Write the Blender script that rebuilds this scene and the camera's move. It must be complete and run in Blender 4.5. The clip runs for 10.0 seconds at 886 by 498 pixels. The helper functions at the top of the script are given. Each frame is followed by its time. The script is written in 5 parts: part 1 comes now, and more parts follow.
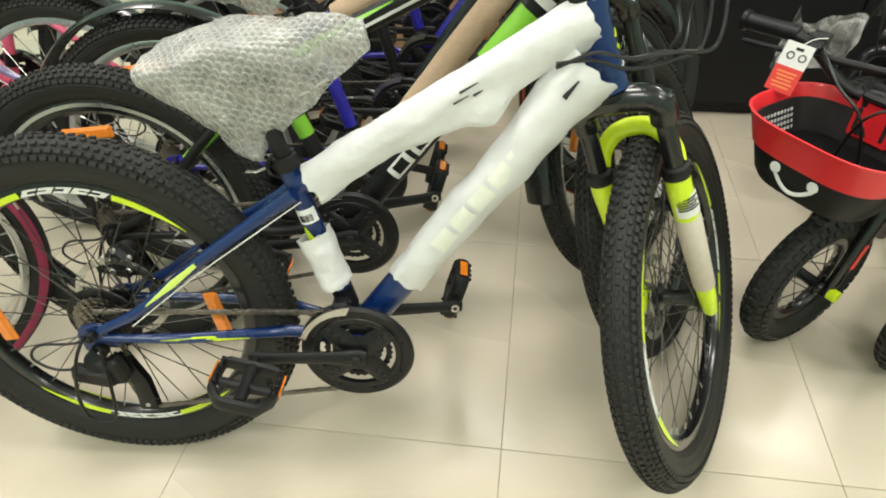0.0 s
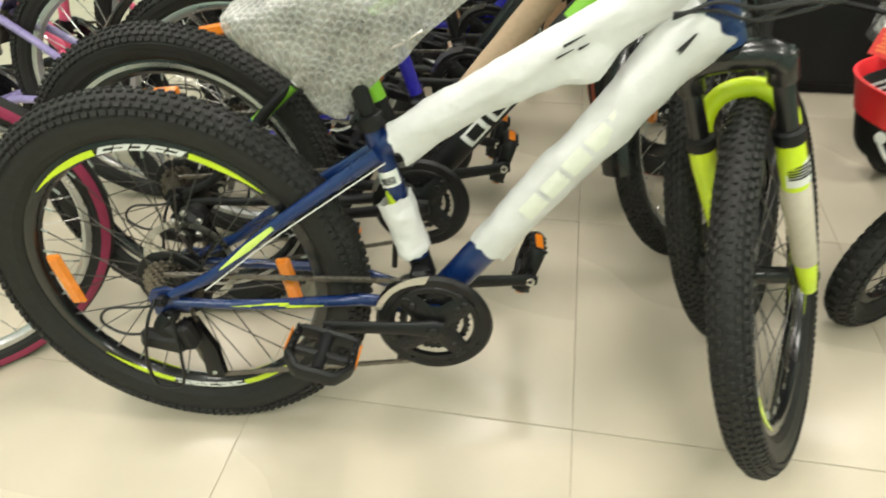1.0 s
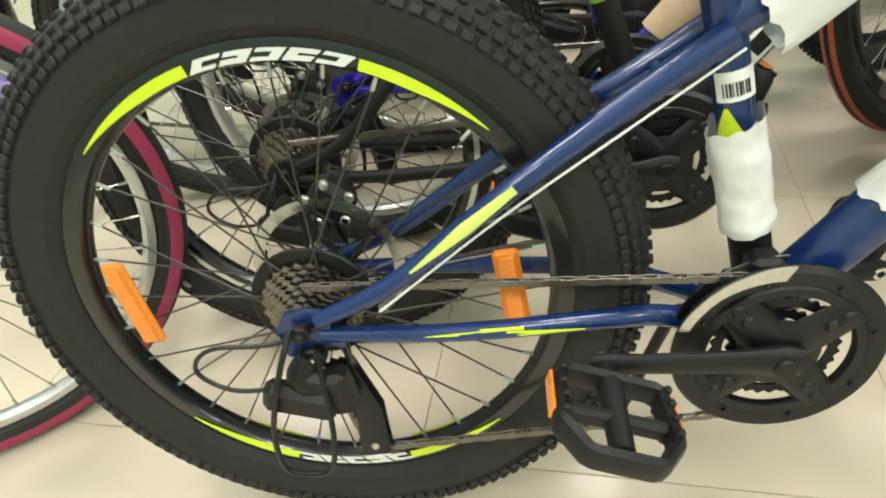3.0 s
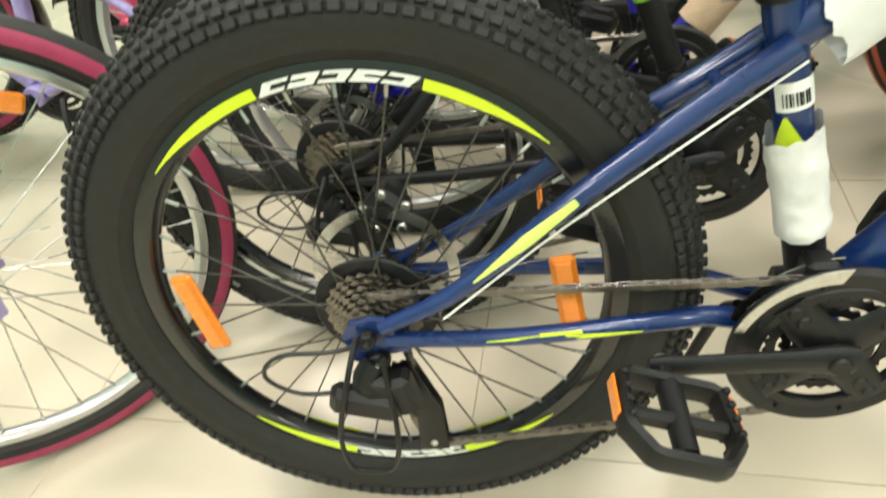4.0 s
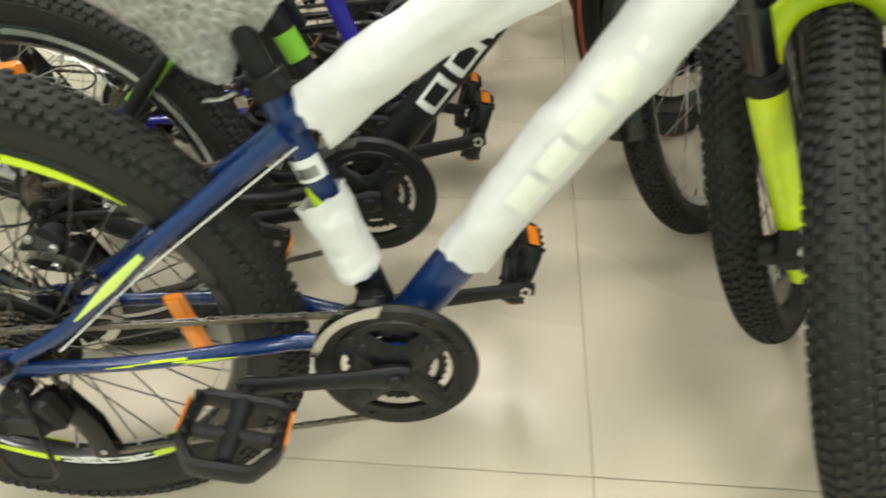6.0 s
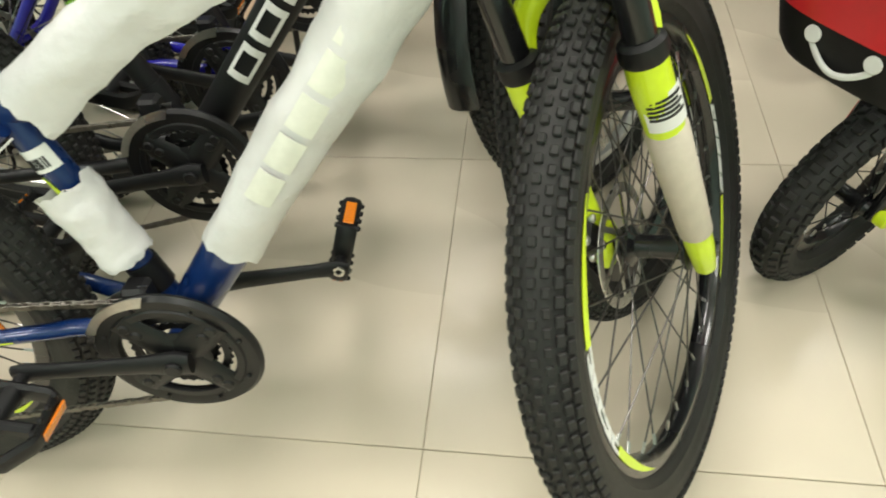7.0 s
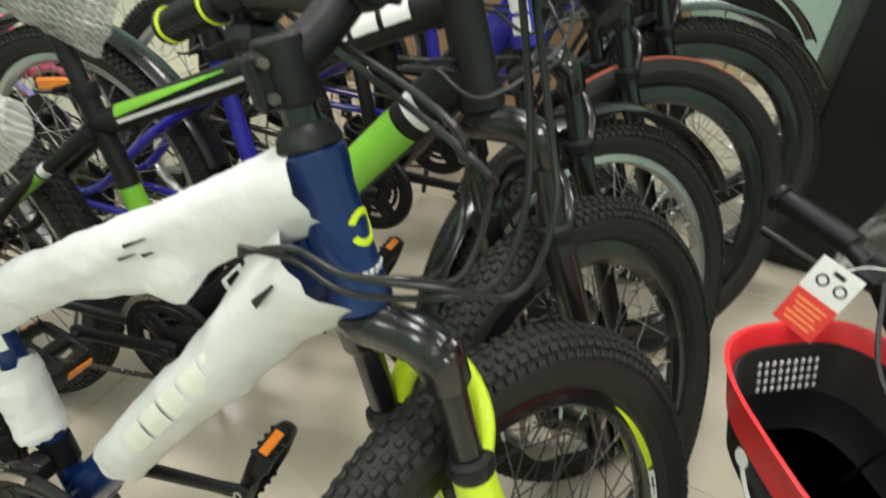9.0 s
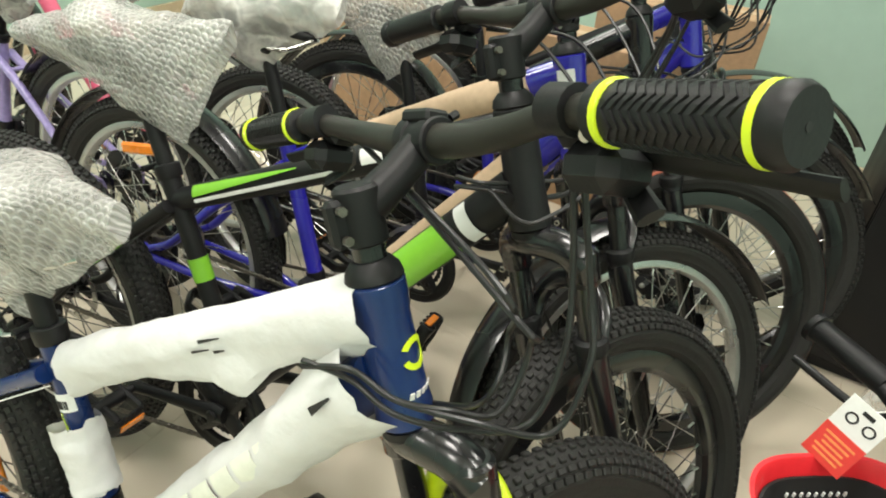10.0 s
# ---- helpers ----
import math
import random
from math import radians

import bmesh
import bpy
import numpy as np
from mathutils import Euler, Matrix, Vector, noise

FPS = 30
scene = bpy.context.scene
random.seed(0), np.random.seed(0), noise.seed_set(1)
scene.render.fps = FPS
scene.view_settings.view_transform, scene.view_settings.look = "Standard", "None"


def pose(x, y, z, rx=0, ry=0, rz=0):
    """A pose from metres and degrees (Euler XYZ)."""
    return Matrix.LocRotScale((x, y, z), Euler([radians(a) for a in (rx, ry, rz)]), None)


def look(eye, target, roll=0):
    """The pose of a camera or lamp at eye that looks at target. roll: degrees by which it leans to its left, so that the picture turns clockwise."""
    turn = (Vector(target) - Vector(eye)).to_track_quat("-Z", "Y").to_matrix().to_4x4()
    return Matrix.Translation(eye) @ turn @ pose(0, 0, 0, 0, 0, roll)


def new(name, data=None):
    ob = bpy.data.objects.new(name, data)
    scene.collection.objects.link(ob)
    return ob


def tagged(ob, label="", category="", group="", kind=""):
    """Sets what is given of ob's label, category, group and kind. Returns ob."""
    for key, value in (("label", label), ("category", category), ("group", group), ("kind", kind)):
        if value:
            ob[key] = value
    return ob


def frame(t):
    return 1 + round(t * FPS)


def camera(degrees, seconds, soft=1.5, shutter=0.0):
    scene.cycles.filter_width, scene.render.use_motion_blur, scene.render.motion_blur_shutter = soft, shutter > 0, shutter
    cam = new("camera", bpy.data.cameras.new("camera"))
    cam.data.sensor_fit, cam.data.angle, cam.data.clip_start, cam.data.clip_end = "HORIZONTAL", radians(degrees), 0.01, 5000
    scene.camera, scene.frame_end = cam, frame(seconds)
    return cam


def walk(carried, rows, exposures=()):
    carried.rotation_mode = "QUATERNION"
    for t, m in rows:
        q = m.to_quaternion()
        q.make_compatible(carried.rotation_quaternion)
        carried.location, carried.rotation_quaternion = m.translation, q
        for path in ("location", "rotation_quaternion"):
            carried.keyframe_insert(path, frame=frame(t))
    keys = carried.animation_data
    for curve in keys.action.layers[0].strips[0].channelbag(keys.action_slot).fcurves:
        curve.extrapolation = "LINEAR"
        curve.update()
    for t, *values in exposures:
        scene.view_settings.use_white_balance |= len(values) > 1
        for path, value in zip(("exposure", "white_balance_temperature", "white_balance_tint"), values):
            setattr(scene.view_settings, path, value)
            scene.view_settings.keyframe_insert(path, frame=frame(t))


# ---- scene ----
cam = camera(70.5, 10.0, soft=1.9, shutter=0.4)
PATH = [
    (0, (0.663, -0.728, 1.164), (0.572, 0.788, -0.137), -2.3),
    (0.5, (0.636, -0.731, 1.154), (0.581, 0.782, -0.154), -1.8),
    (1, (0.56, -0.718, 1.112), (0.399, 0.767, -0.218), -2.9),
    (1.5, (0.466, -0.589, 1.039), (0.21, 0.827, -0.351), -7.0),
    (2, (0.338, -0.505, 0.927), (0.046, 0.929, -0.437), -10.0),
    (2.5, (0.254, -0.439, 0.786), (0.043, 1.061, -0.52), -6.4),
    (3.8, (0.172, -0.422, 0.842), (-0.078, 1.099, -0.433), -9.2),
    (4, (0.166, -0.422, 0.844), (-0.099, 1.04, -0.494), -9.7),
    (4.5, (0.154, -0.445, 0.812), (-0.083, 0.921, -0.629), -8.3),
    (5, (0.249, -0.446, 0.867), (0.098, 0.972, -0.536), -7.6),
    (5.5, (0.399, -0.466, 0.908), (0.298, 0.96, -0.491), -6.9),
    (6, (0.565, -0.453, 0.931), (0.46, 0.982, -0.458), -6.1),
    (6.2, (0.648, -0.448, 0.938), (0.504, 0.96, -0.476), -7.9),
    (7.5, (0.892, -0.349, 0.937), (0.755, 0.896, -0.622), -4.9),
    (8, (0.969, -0.316, 0.949), (0.719, 0.913, -0.609), -4.8),
    (8.5, (1.002, -0.269, 1.015), (0.675, 1.139, -0.367), -0.3),
    (9, (1.048, -0.221, 1.098), (0.523, 1.265, -0.133), 2.5),
    (9.5, (1.042, -0.218, 1.159), (0.423, 1.306, 0.021), 4.4),
    (10, (1.036, -0.228, 1.182), (0.36, 1.292, 0.072), 4.5),
]
walk(cam, [(t, look(eye, target, roll)) for t, eye, target, roll in PATH],
     [(0, -0.75, 6380, 10), (1, -0.72, 6480, 10), (2, -0.80, 6600, 10), (2.5, -0.65, 6400, 10), (4, -0.34, 6500, 10), (4.5, -0.54, 6450, 10), (5, -0.44, 6100, 10),
      (5.5, -0.68, 6150, 10), (6, -0.68, 6380, 10), (7.5, -0.80, 6450, 10), (8.5, -0.88, 6300, 10), (9, -0.92, 6150, 10), (9.5, -0.75, 6300, 10), (10, -0.66, 6450, 10)])

# ---- world and lights ----
world = bpy.data.worlds.new("world")
world.use_nodes = True
scene.world = world
world.node_tree.nodes["Background"].inputs[0].default_value = (0.9, 0.95, 1.0, 1)
world.node_tree.nodes["Background"].inputs[1].default_value = 0.03


# ---- materials ----
def mat(name, color, rough=0.5, metal=0.0, var=0.12, scale=25.0, bump=0.0, bscale=120.0, coat=0.0, alpha=1.0, trans=0.0, emit=0.0, wear=0.0):
    m = bpy.data.materials.new(name)
    m.use_nodes = True
    nt = m.node_tree
    b = nt.nodes["Principled BSDF"]
    tc = nt.nodes.new("ShaderNodeTexCoord")
    big = nt.nodes.new("ShaderNodeTexNoise")
    big.inputs["Scale"].default_value = scale * 0.22
    big.inputs["Detail"].default_value = 3
    fine = nt.nodes.new("ShaderNodeTexNoise")
    fine.inputs["Scale"].default_value = scale * 3
    fine.inputs["Detail"].default_value = 4
    for n in (big, fine):
        nt.links.new(tc.outputs["Object"], n.inputs["Vector"])
    add = nt.nodes.new("ShaderNodeMath")
    add.operation = "ADD"
    nt.links.new(big.outputs["Fac"], add.inputs[0])
    nt.links.new(fine.outputs["Fac"], add.inputs[1])
    ramp = nt.nodes.new("ShaderNodeMapRange")
    ramp.inputs["From Min"].default_value = 0.6
    ramp.inputs["From Max"].default_value = 1.4
    ramp.inputs["To Min"].default_value = 1 - var
    ramp.inputs["To Max"].default_value = 1 + var
    nt.links.new(add.outputs[0], ramp.inputs["Value"])
    mul = nt.nodes.new("ShaderNodeVectorMath")
    mul.operation = "SCALE"
    mul.inputs[0].default_value = color[:3]
    nt.links.new(ramp.outputs[0], mul.inputs["Scale"])
    nt.links.new(mul.outputs[0], b.inputs["Base Color"])
    rr = nt.nodes.new("ShaderNodeMapRange")
    rr.inputs["From Min"].default_value = 0.3
    rr.inputs["From Max"].default_value = 0.7
    rr.inputs["To Min"].default_value = max(0.02, rough - 0.08)
    rr.inputs["To Max"].default_value = min(1, rough + 0.1)
    nt.links.new(big.outputs["Fac"], rr.inputs["Value"])
    nt.links.new(rr.outputs[0], b.inputs["Roughness"])
    b.inputs["Metallic"].default_value = metal
    b.inputs["Coat Weight"].default_value = coat
    b.inputs["Coat Roughness"].default_value = 0.08
    b.inputs["Alpha"].default_value = alpha
    b.inputs["Transmission Weight"].default_value = trans
    if emit:
        b.inputs["Emission Color"].default_value = (*color[:3], 1)
        b.inputs["Emission Strength"].default_value = emit
    if bump:
        bn = nt.nodes.new("ShaderNodeTexNoise")
        bn.inputs["Scale"].default_value = bscale
        bn.inputs["Detail"].default_value = 5
        nt.links.new(tc.outputs["Object"], bn.inputs["Vector"])
        bp = nt.nodes.new("ShaderNodeBump")
        bp.inputs["Strength"].default_value = bump
        bp.inputs["Distance"].default_value = 0.004
        nt.links.new(bn.outputs["Fac"], bp.inputs["Height"])
        nt.links.new(bp.outputs[0], b.inputs["Normal"])
    return m


RUBBER = mat("rubber", (0.020, 0.0195, 0.0180), 0.58, var=0.25, bump=0.15, bscale=200)
KNOB = mat("knob_rubber", (0.019, 0.0185, 0.0170), 0.58, var=0.25)
BLACK = mat("black_gloss", (0.007, 0.007, 0.008), 0.25, coat=0.4, var=0.1)
MATTE = mat("black_matte", (0.0075, 0.0075, 0.008), 0.45, var=0.2, bump=0.05)
PLASTIC = mat("black_plastic", (0.0085, 0.0085, 0.009), 0.42, var=0.15, bump=0.06, bscale=300)
BARGREY = mat("bar_black", (0.022, 0.021, 0.017), 0.40, var=0.1, bump=0.03)
BLUE = mat("blue_paint", (0.004, 0.024, 0.120), 0.30, metal=0.15, coat=0.45, var=0.12, scale=60)
ROYAL = mat("royal_blue_paint", (0.022, 0.018, 0.33), 0.25, coat=0.7, var=0.1)
NEON = mat("neon_yellow", (0.66, 0.84, 0.015), 0.35, coat=0.4, var=0.08)
GREEN = mat("lime_green", (0.20, 0.50, 0.03), 0.3, coat=0.3, var=0.06)
WHITE = mat("white_print", (0.80, 0.80, 0.78), 0.4, var=0.05)
STEEL = mat("steel", (0.55, 0.54, 0.52), 0.28, metal=1.0, var=0.15, scale=80)
SPOKEM = mat("spoke_steel", (0.10, 0.095, 0.09), 0.35, metal=0.9, var=0.1)
SILVER = mat("alloy_rim", (0.62, 0.62, 0.62), 0.3, metal=0.9, var=0.12)
CHAINM = mat("chain_steel", (0.17, 0.155, 0.135), 0.34, metal=0.9, var=0.35, scale=300)
BROWNST = mat("cassette_steel", (0.21, 0.19, 0.165), 0.3, metal=0.95, var=0.3, scale=200)
ORANGE = mat("orange_reflector", (0.85, 0.24, 0.01), 0.22, coat=0.8, var=0.15, scale=120, bump=0.3, bscale=500)
RED = mat("red_plastic", (0.72, 0.022, 0.03), 0.35, coat=0.2, var=0.06)
PINK = mat("pink_rubber", (0.33, 0.032, 0.090), 0.5, var=0.15)
REDTYRE = mat("red_brown_rubber", (0.42, 0.09, 0.045), 0.55, var=0.15)
YELLOWP = mat("yellow_plastic", (0.85, 0.55, 0.01), 0.35)
CARD = mat("cardboard", (0.45, 0.29, 0.17), 0.8, var=0.18, scale=18, bump=0.1)
CARDINK = mat("cardboard_print", (0.35, 0.13, 0.06), 0.8, var=0.2)
KRAFT = mat("kraft_sleeve", (0.52, 0.38, 0.25), 0.75, var=0.15, bump=0.2, bscale=60)
WALLM = mat("mint_paint", (0.40, 0.56, 0.48), 0.6, var=0.05, scale=4, bump=0.06, bscale=90)
SKIRT = mat("beige_skirting", (0.55, 0.44, 0.30), 0.25, var=0.1)
CEILM = mat("ceiling_paint", (0.8, 0.8, 0.78), 0.8, var=0.03)
JOINT = mat("tile_joint", (0.40, 0.34, 0.26), 0.8, var=0.2)
BLACKBOARD = mat("black_laminate", (0.008, 0.008, 0.009), 0.5, var=0.15)
CABLE = mat("cable_sheath", (0.012, 0.012, 0.012), 0.35)
PINKPAINT = mat("pink_paint", (0.75, 0.12, 0.22), 0.3, coat=0.5)
LILAC = mat("lilac_paint", (0.30, 0.25, 0.50), 0.3, coat=0.5, var=0.3, scale=30)
LAMP = mat("lamp_glow", (1.0, 0.97, 0.90), 0.5, emit=1.0)
PAPER = mat("paper_label", (0.82, 0.82, 0.80), 0.5, var=0.06)
INK = mat("black_ink", (0.02, 0.02, 0.02), 0.5)
TAGRED = mat("red_card", (0.75, 0.06, 0.05), 0.35, var=0.08)


def floor_tile_material():
    m = mat("floor_tile", (0.62, 0.545, 0.425), 0.27, var=0.05, scale=2)
    nt = m.node_tree
    b = nt.nodes["Principled BSDF"]
    b.inputs["Coat Weight"].default_value = 0.15
    b.inputs["Coat Roughness"].default_value = 0.14
    return m


def wrap_material():
    """White foam sheet, slightly see-through."""
    m = mat("foam_wrap", (0.79, 0.78, 0.775), 0.45, var=0.07, scale=14, bump=1.0, bscale=34, alpha=0.9)
    m.node_tree.nodes["Principled BSDF"].inputs["Subsurface Weight"].default_value = 0.0
    return m


def bubble_material(name="bubble_wrap", alpha=0.50, cell=92.0, strength=0.75):
    m = mat(name, (0.60, 0.59, 0.56), 0.12, var=0.16, scale=12, alpha=alpha)
    nt = m.node_tree
    b = nt.nodes["Principled BSDF"]
    tc = nt.nodes.new("ShaderNodeTexCoord")
    no = nt.nodes.new("ShaderNodeTexNoise")
    no.inputs["Scale"].default_value = 16
    no.inputs["Detail"].default_value = 4
    nt.links.new(tc.outputs["Object"], no.inputs["Vector"])

    def vec(op, first, second=None):
        n = nt.nodes.new("ShaderNodeVectorMath")
        n.operation = op
        nt.links.new(first, n.inputs[0])
        if second is not None:
            n.inputs[1].default_value = second
        return n

    # sheet coordinates: along the saddle, and round its flank
    along = vec("DOT_PRODUCT", tc.outputs["Object"], (cell, 0, 0)).outputs["Value"]
    round_ = vec("DOT_PRODUCT", tc.outputs["Object"], (0, 0.8 * cell / 1.7321, cell / 1.7321)).outputs["Value"]
    uv = nt.nodes.new("ShaderNodeCombineXYZ")
    nt.links.new(along, uv.inputs[0])
    nt.links.new(round_, uv.inputs[1])
    slack = vec("SCALE", no.outputs["Color"])
    slack.inputs["Scale"].default_value = 1.3
    sheet = nt.nodes.new("ShaderNodeVectorMath")
    sheet.operation = "ADD"
    nt.links.new(uv.outputs[0], sheet.inputs[0])
    nt.links.new(slack.outputs[0], sheet.inputs[1])
    # staggered rows of round cells: two rectangular grids, half a step apart
    reach = []
    for shift in (0.0, 0.5):
        v = vec("ADD", sheet.outputs[0], (shift, shift, 0))
        v = vec("FRACTION", v.outputs[0])
        v = vec("SUBTRACT", v.outputs[0], (0.5, 0.5, 0))
        v = vec("MULTIPLY", v.outputs[0], (1, 1.7321, 0))
        reach.append(vec("LENGTH", v.outputs[0]).outputs["Value"])
    near_ = nt.nodes.new("ShaderNodeMath")
    near_.operation = "MINIMUM"
    nt.links.new(reach[0], near_.inputs[0])
    nt.links.new(reach[1], near_.inputs[1])
    dome = nt.nodes.new("ShaderNodeMapRange")
    dome.interpolation_type = "SMOOTHSTEP"
    dome.inputs["From Min"].default_value = 0.46
    dome.inputs["From Max"].default_value = 0.20
    dome.inputs["To Min"].default_value = 0.0
    dome.inputs["To Max"].default_value = 0.6
    nt.links.new(near_.outputs[0], dome.inputs["Value"])
    crease = nt.nodes.new("ShaderNodeTexNoise")
    crease.noise_type = "RIDGED_MULTIFRACTAL"
    crease.inputs["Scale"].default_value = 38
    crease.inputs["Detail"].default_value = 5
    nt.links.new(tc.outputs["Object"], crease.inputs["Vector"])
    fold = nt.nodes.new("ShaderNodeMath")
    fold.operation = "MULTIPLY_ADD"
    fold.inputs[1].default_value = 0.55
    nt.links.new(crease.outputs["Fac"], fold.inputs[0])
    nt.links.new(no.outputs["Fac"], fold.inputs[2])
    inv = nt.nodes.new("ShaderNodeMath")
    inv.operation = "ADD"
    nt.links.new(dome.outputs[0], inv.inputs[0])
    nt.links.new(fold.outputs[0], inv.inputs[1])
    bp = nt.nodes.new("ShaderNodeBump")
    bp.inputs["Strength"].default_value = strength
    bp.inputs["Distance"].default_value = 0.006
    nt.links.new(inv.outputs[0], bp.inputs["Height"])
    nt.links.new(bp.outputs[0], b.inputs["Normal"])
    # alpha is lowest inside a cell and between cells, highest in a ring round each
    al = nt.nodes.new("ShaderNodeValToRGB")
    cr = al.color_ramp
    cr.elements[0].position, cr.elements[1].position = 0.20, 0.56
    lo, hi = alpha - 0.16, min(1.0, alpha + 0.22)
    cr.elements[0].color = (lo, lo, lo, 1)
    cr.elements[1].color = (lo, lo, lo, 1)
    e = cr.elements.new(0.37)
    e.color = (hi, hi, hi, 1)
    nt.links.new(near_.outputs[0], al.inputs["Fac"])
    cloud = nt.nodes.new("ShaderNodeMapRange")
    cloud.inputs["From Min"].default_value = 0.40
    cloud.inputs["From Max"].default_value = 0.66
    cloud.inputs["To Min"].default_value = 0.0
    cloud.inputs["To Max"].default_value = 0.3
    nt.links.new(no.outputs["Fac"], cloud.inputs["Value"])
    tot = nt.nodes.new("ShaderNodeMath")
    tot.operation = "ADD"
    tot.use_clamp = True
    nt.links.new(al.outputs[0], tot.inputs[0])
    nt.links.new(cloud.outputs[0], tot.inputs[1])
    nt.links.new(tot.outputs[0], b.inputs["Alpha"])
    return m


for dull in (RUBBER, KNOB, MATTE, PLASTIC, BLACKBOARD, INK, BARGREY):
    dull.node_tree.nodes["Principled BSDF"].inputs["Specular IOR Level"].default_value = 0.32
TILE = floor_tile_material()
WRAP = wrap_material()
BUBBLE = bubble_material()
FILM = bubble_material("plastic_film", 0.55, 14.0, 0.3)
THINFILM = bubble_material("thin_clear_film", 0.22, 11.0, 0.7)


# ---- geometry helpers ----
class Geo:
    """Vertices and faces gathered for one mesh."""

    def __init__(self):
        self.v, self.f, self.k = [], [], []

    def add(self, verts, faces, m=None, slot=0):
        o = len(self.v)
        self.v += [tuple(m @ Vector(p)) if m is not None else tuple(p) for p in verts]
        self.f += [tuple(i + o for i in f) for f in faces]
        self.k += [slot] * len(faces)
        return self

    def join(self, other, m=None):
        o = len(self.v)
        self.v += [tuple(m @ Vector(p)) if m is not None else p for p in other.v]
        self.f += [tuple(i + o for i in f) for f in other.f]
        self.k += other.k
        return self


def mesh(name, geo, mats, smooth=True, sharp=35):
    me = bpy.data.meshes.new(name)
    me.from_pydata(geo.v, [], geo.f)
    for m in mats if isinstance(mats, (list, tuple)) else (mats,):
        me.materials.append(m)
    me.polygons.foreach_set("material_index", geo.k)
    me.validate()
    bm = bmesh.new()
    bm.from_mesh(me)
    bmesh.ops.recalc_face_normals(bm, faces=bm.faces)
    if smooth:
        lim = radians(sharp)
        for f in bm.faces:
            f.smooth = True
        for e in bm.edges:
            if len(e.link_faces) == 2 and e.calc_face_angle(0) > lim:
                e.smooth = False
    bm.to_mesh(me)
    bm.free()
    return me


def part(name, geo, material, parent=None, label="", m=None, smooth=True):
    me = geo if isinstance(geo, bpy.types.Mesh) else mesh(name, geo, material, smooth)
    ob = new(name, me)
    ob.parent = parent
    if m is not None:
        ob.matrix_basis = m
    if label:
        ob["label"] = label
    return ob


def thing(name, m, label, category, group=""):
    ob = new(name)
    ob.empty_display_size = 0.1
    ob.matrix_basis = m
    return tagged(ob, label, category, group)


def sweep(points, radii, n=12, caps=True, closed=False, squash=(1, 1), up=None):
    """A tube along points; radii one number or one per point; squash scales its two axes."""
    P = [Vector(p) for p in points]
    N = len(P)
    R = [radii] * N if isinstance(radii, (int, float)) else list(radii)
    T = []
    for i in range(N):
        a = P[i - 1] if (i or closed) else P[i]
        b = P[(i + 1) % N] if (i < N - 1 or closed) else P[i]
        T.append((b - a).normalized())
    ref = Vector(up) if up is not None else (Vector((0, 1, 0)) if abs(T[0].y) < 0.9 else Vector((0, 0, 1)))
    g = Geo()
    verts, faces = [], []
    u = (ref - T[0] * ref.dot(T[0])).normalized()
    for i in range(N):
        u = (u - T[i] * u.dot(T[i])).normalized()
        w = T[i].cross(u)
        for k in range(n):
            a = 2 * math.pi * k / n
            verts.append(P[i] + R[i] * (squash[0] * math.cos(a) * u + squash[1] * math.sin(a) * w))
    for i in range(N if closed else N - 1):
        for k in range(n):
            j = (i + 1) % N
            faces.append((i * n + k, i * n + (k + 1) % n, j * n + (k + 1) % n, j * n + k))
    if caps and not closed:
        faces.append(tuple(range(n))[::-1])
        faces.append(tuple((N - 1) * n + k for k in range(n)))
    return g.add(verts, faces)


def smooth_path(points, steps=6, closed=False):
    """Catmull-Rom curve through the points."""
    P = [Vector(p) for p in points]
    N = len(P)
    out = []
    for i in range(N if closed else N - 1):
        p1, p2 = P[i], P[(i + 1) % N]
        p0 = P[i - 1] if (i or closed) else p1 * 2 - p2
        p3 = P[(i + 2) % N] if (closed or i + 2 < N) else p2 * 2 - p1
        for s in range(steps):
            t = s / steps
            out.append(0.5 * (2 * p1 + (p2 - p0) * t + (2 * p0 - 5 * p1 + 4 * p2 - p3) * t * t + (3 * p1 - p0 - 3 * p2 + p3) * t ** 3))
    if not closed:
        out.append(P[-1])
    return out


def lathe(profile, n=48, closed=True, start=0.0, end=360.0):
    """Turns (radius, y) profile points round the y axis; closed: the profile is a loop."""
    g = Geo()
    full = abs(end - start - 360) < 1e-6
    m = n if full else n + 1
    verts, faces = [], []
    K = len(profile)
    for i in range(m):
        a = radians(start + (end - start) * i / n)
        for r, y in profile:
            verts.append((r * math.cos(a), y, r * math.sin(a)))
    for i in range(n):
        j = (i + 1) % m
        for k in range(K if closed else K - 1):
            l = (k + 1) % K
            faces.append((i * K + k, i * K + l, j * K + l, j * K + k))
    if closed and not full:
        faces.append(tuple(range(K)))
        faces.append(tuple((m - 1) * K + k for k in range(K))[::-1])
    return g.add(verts, faces)


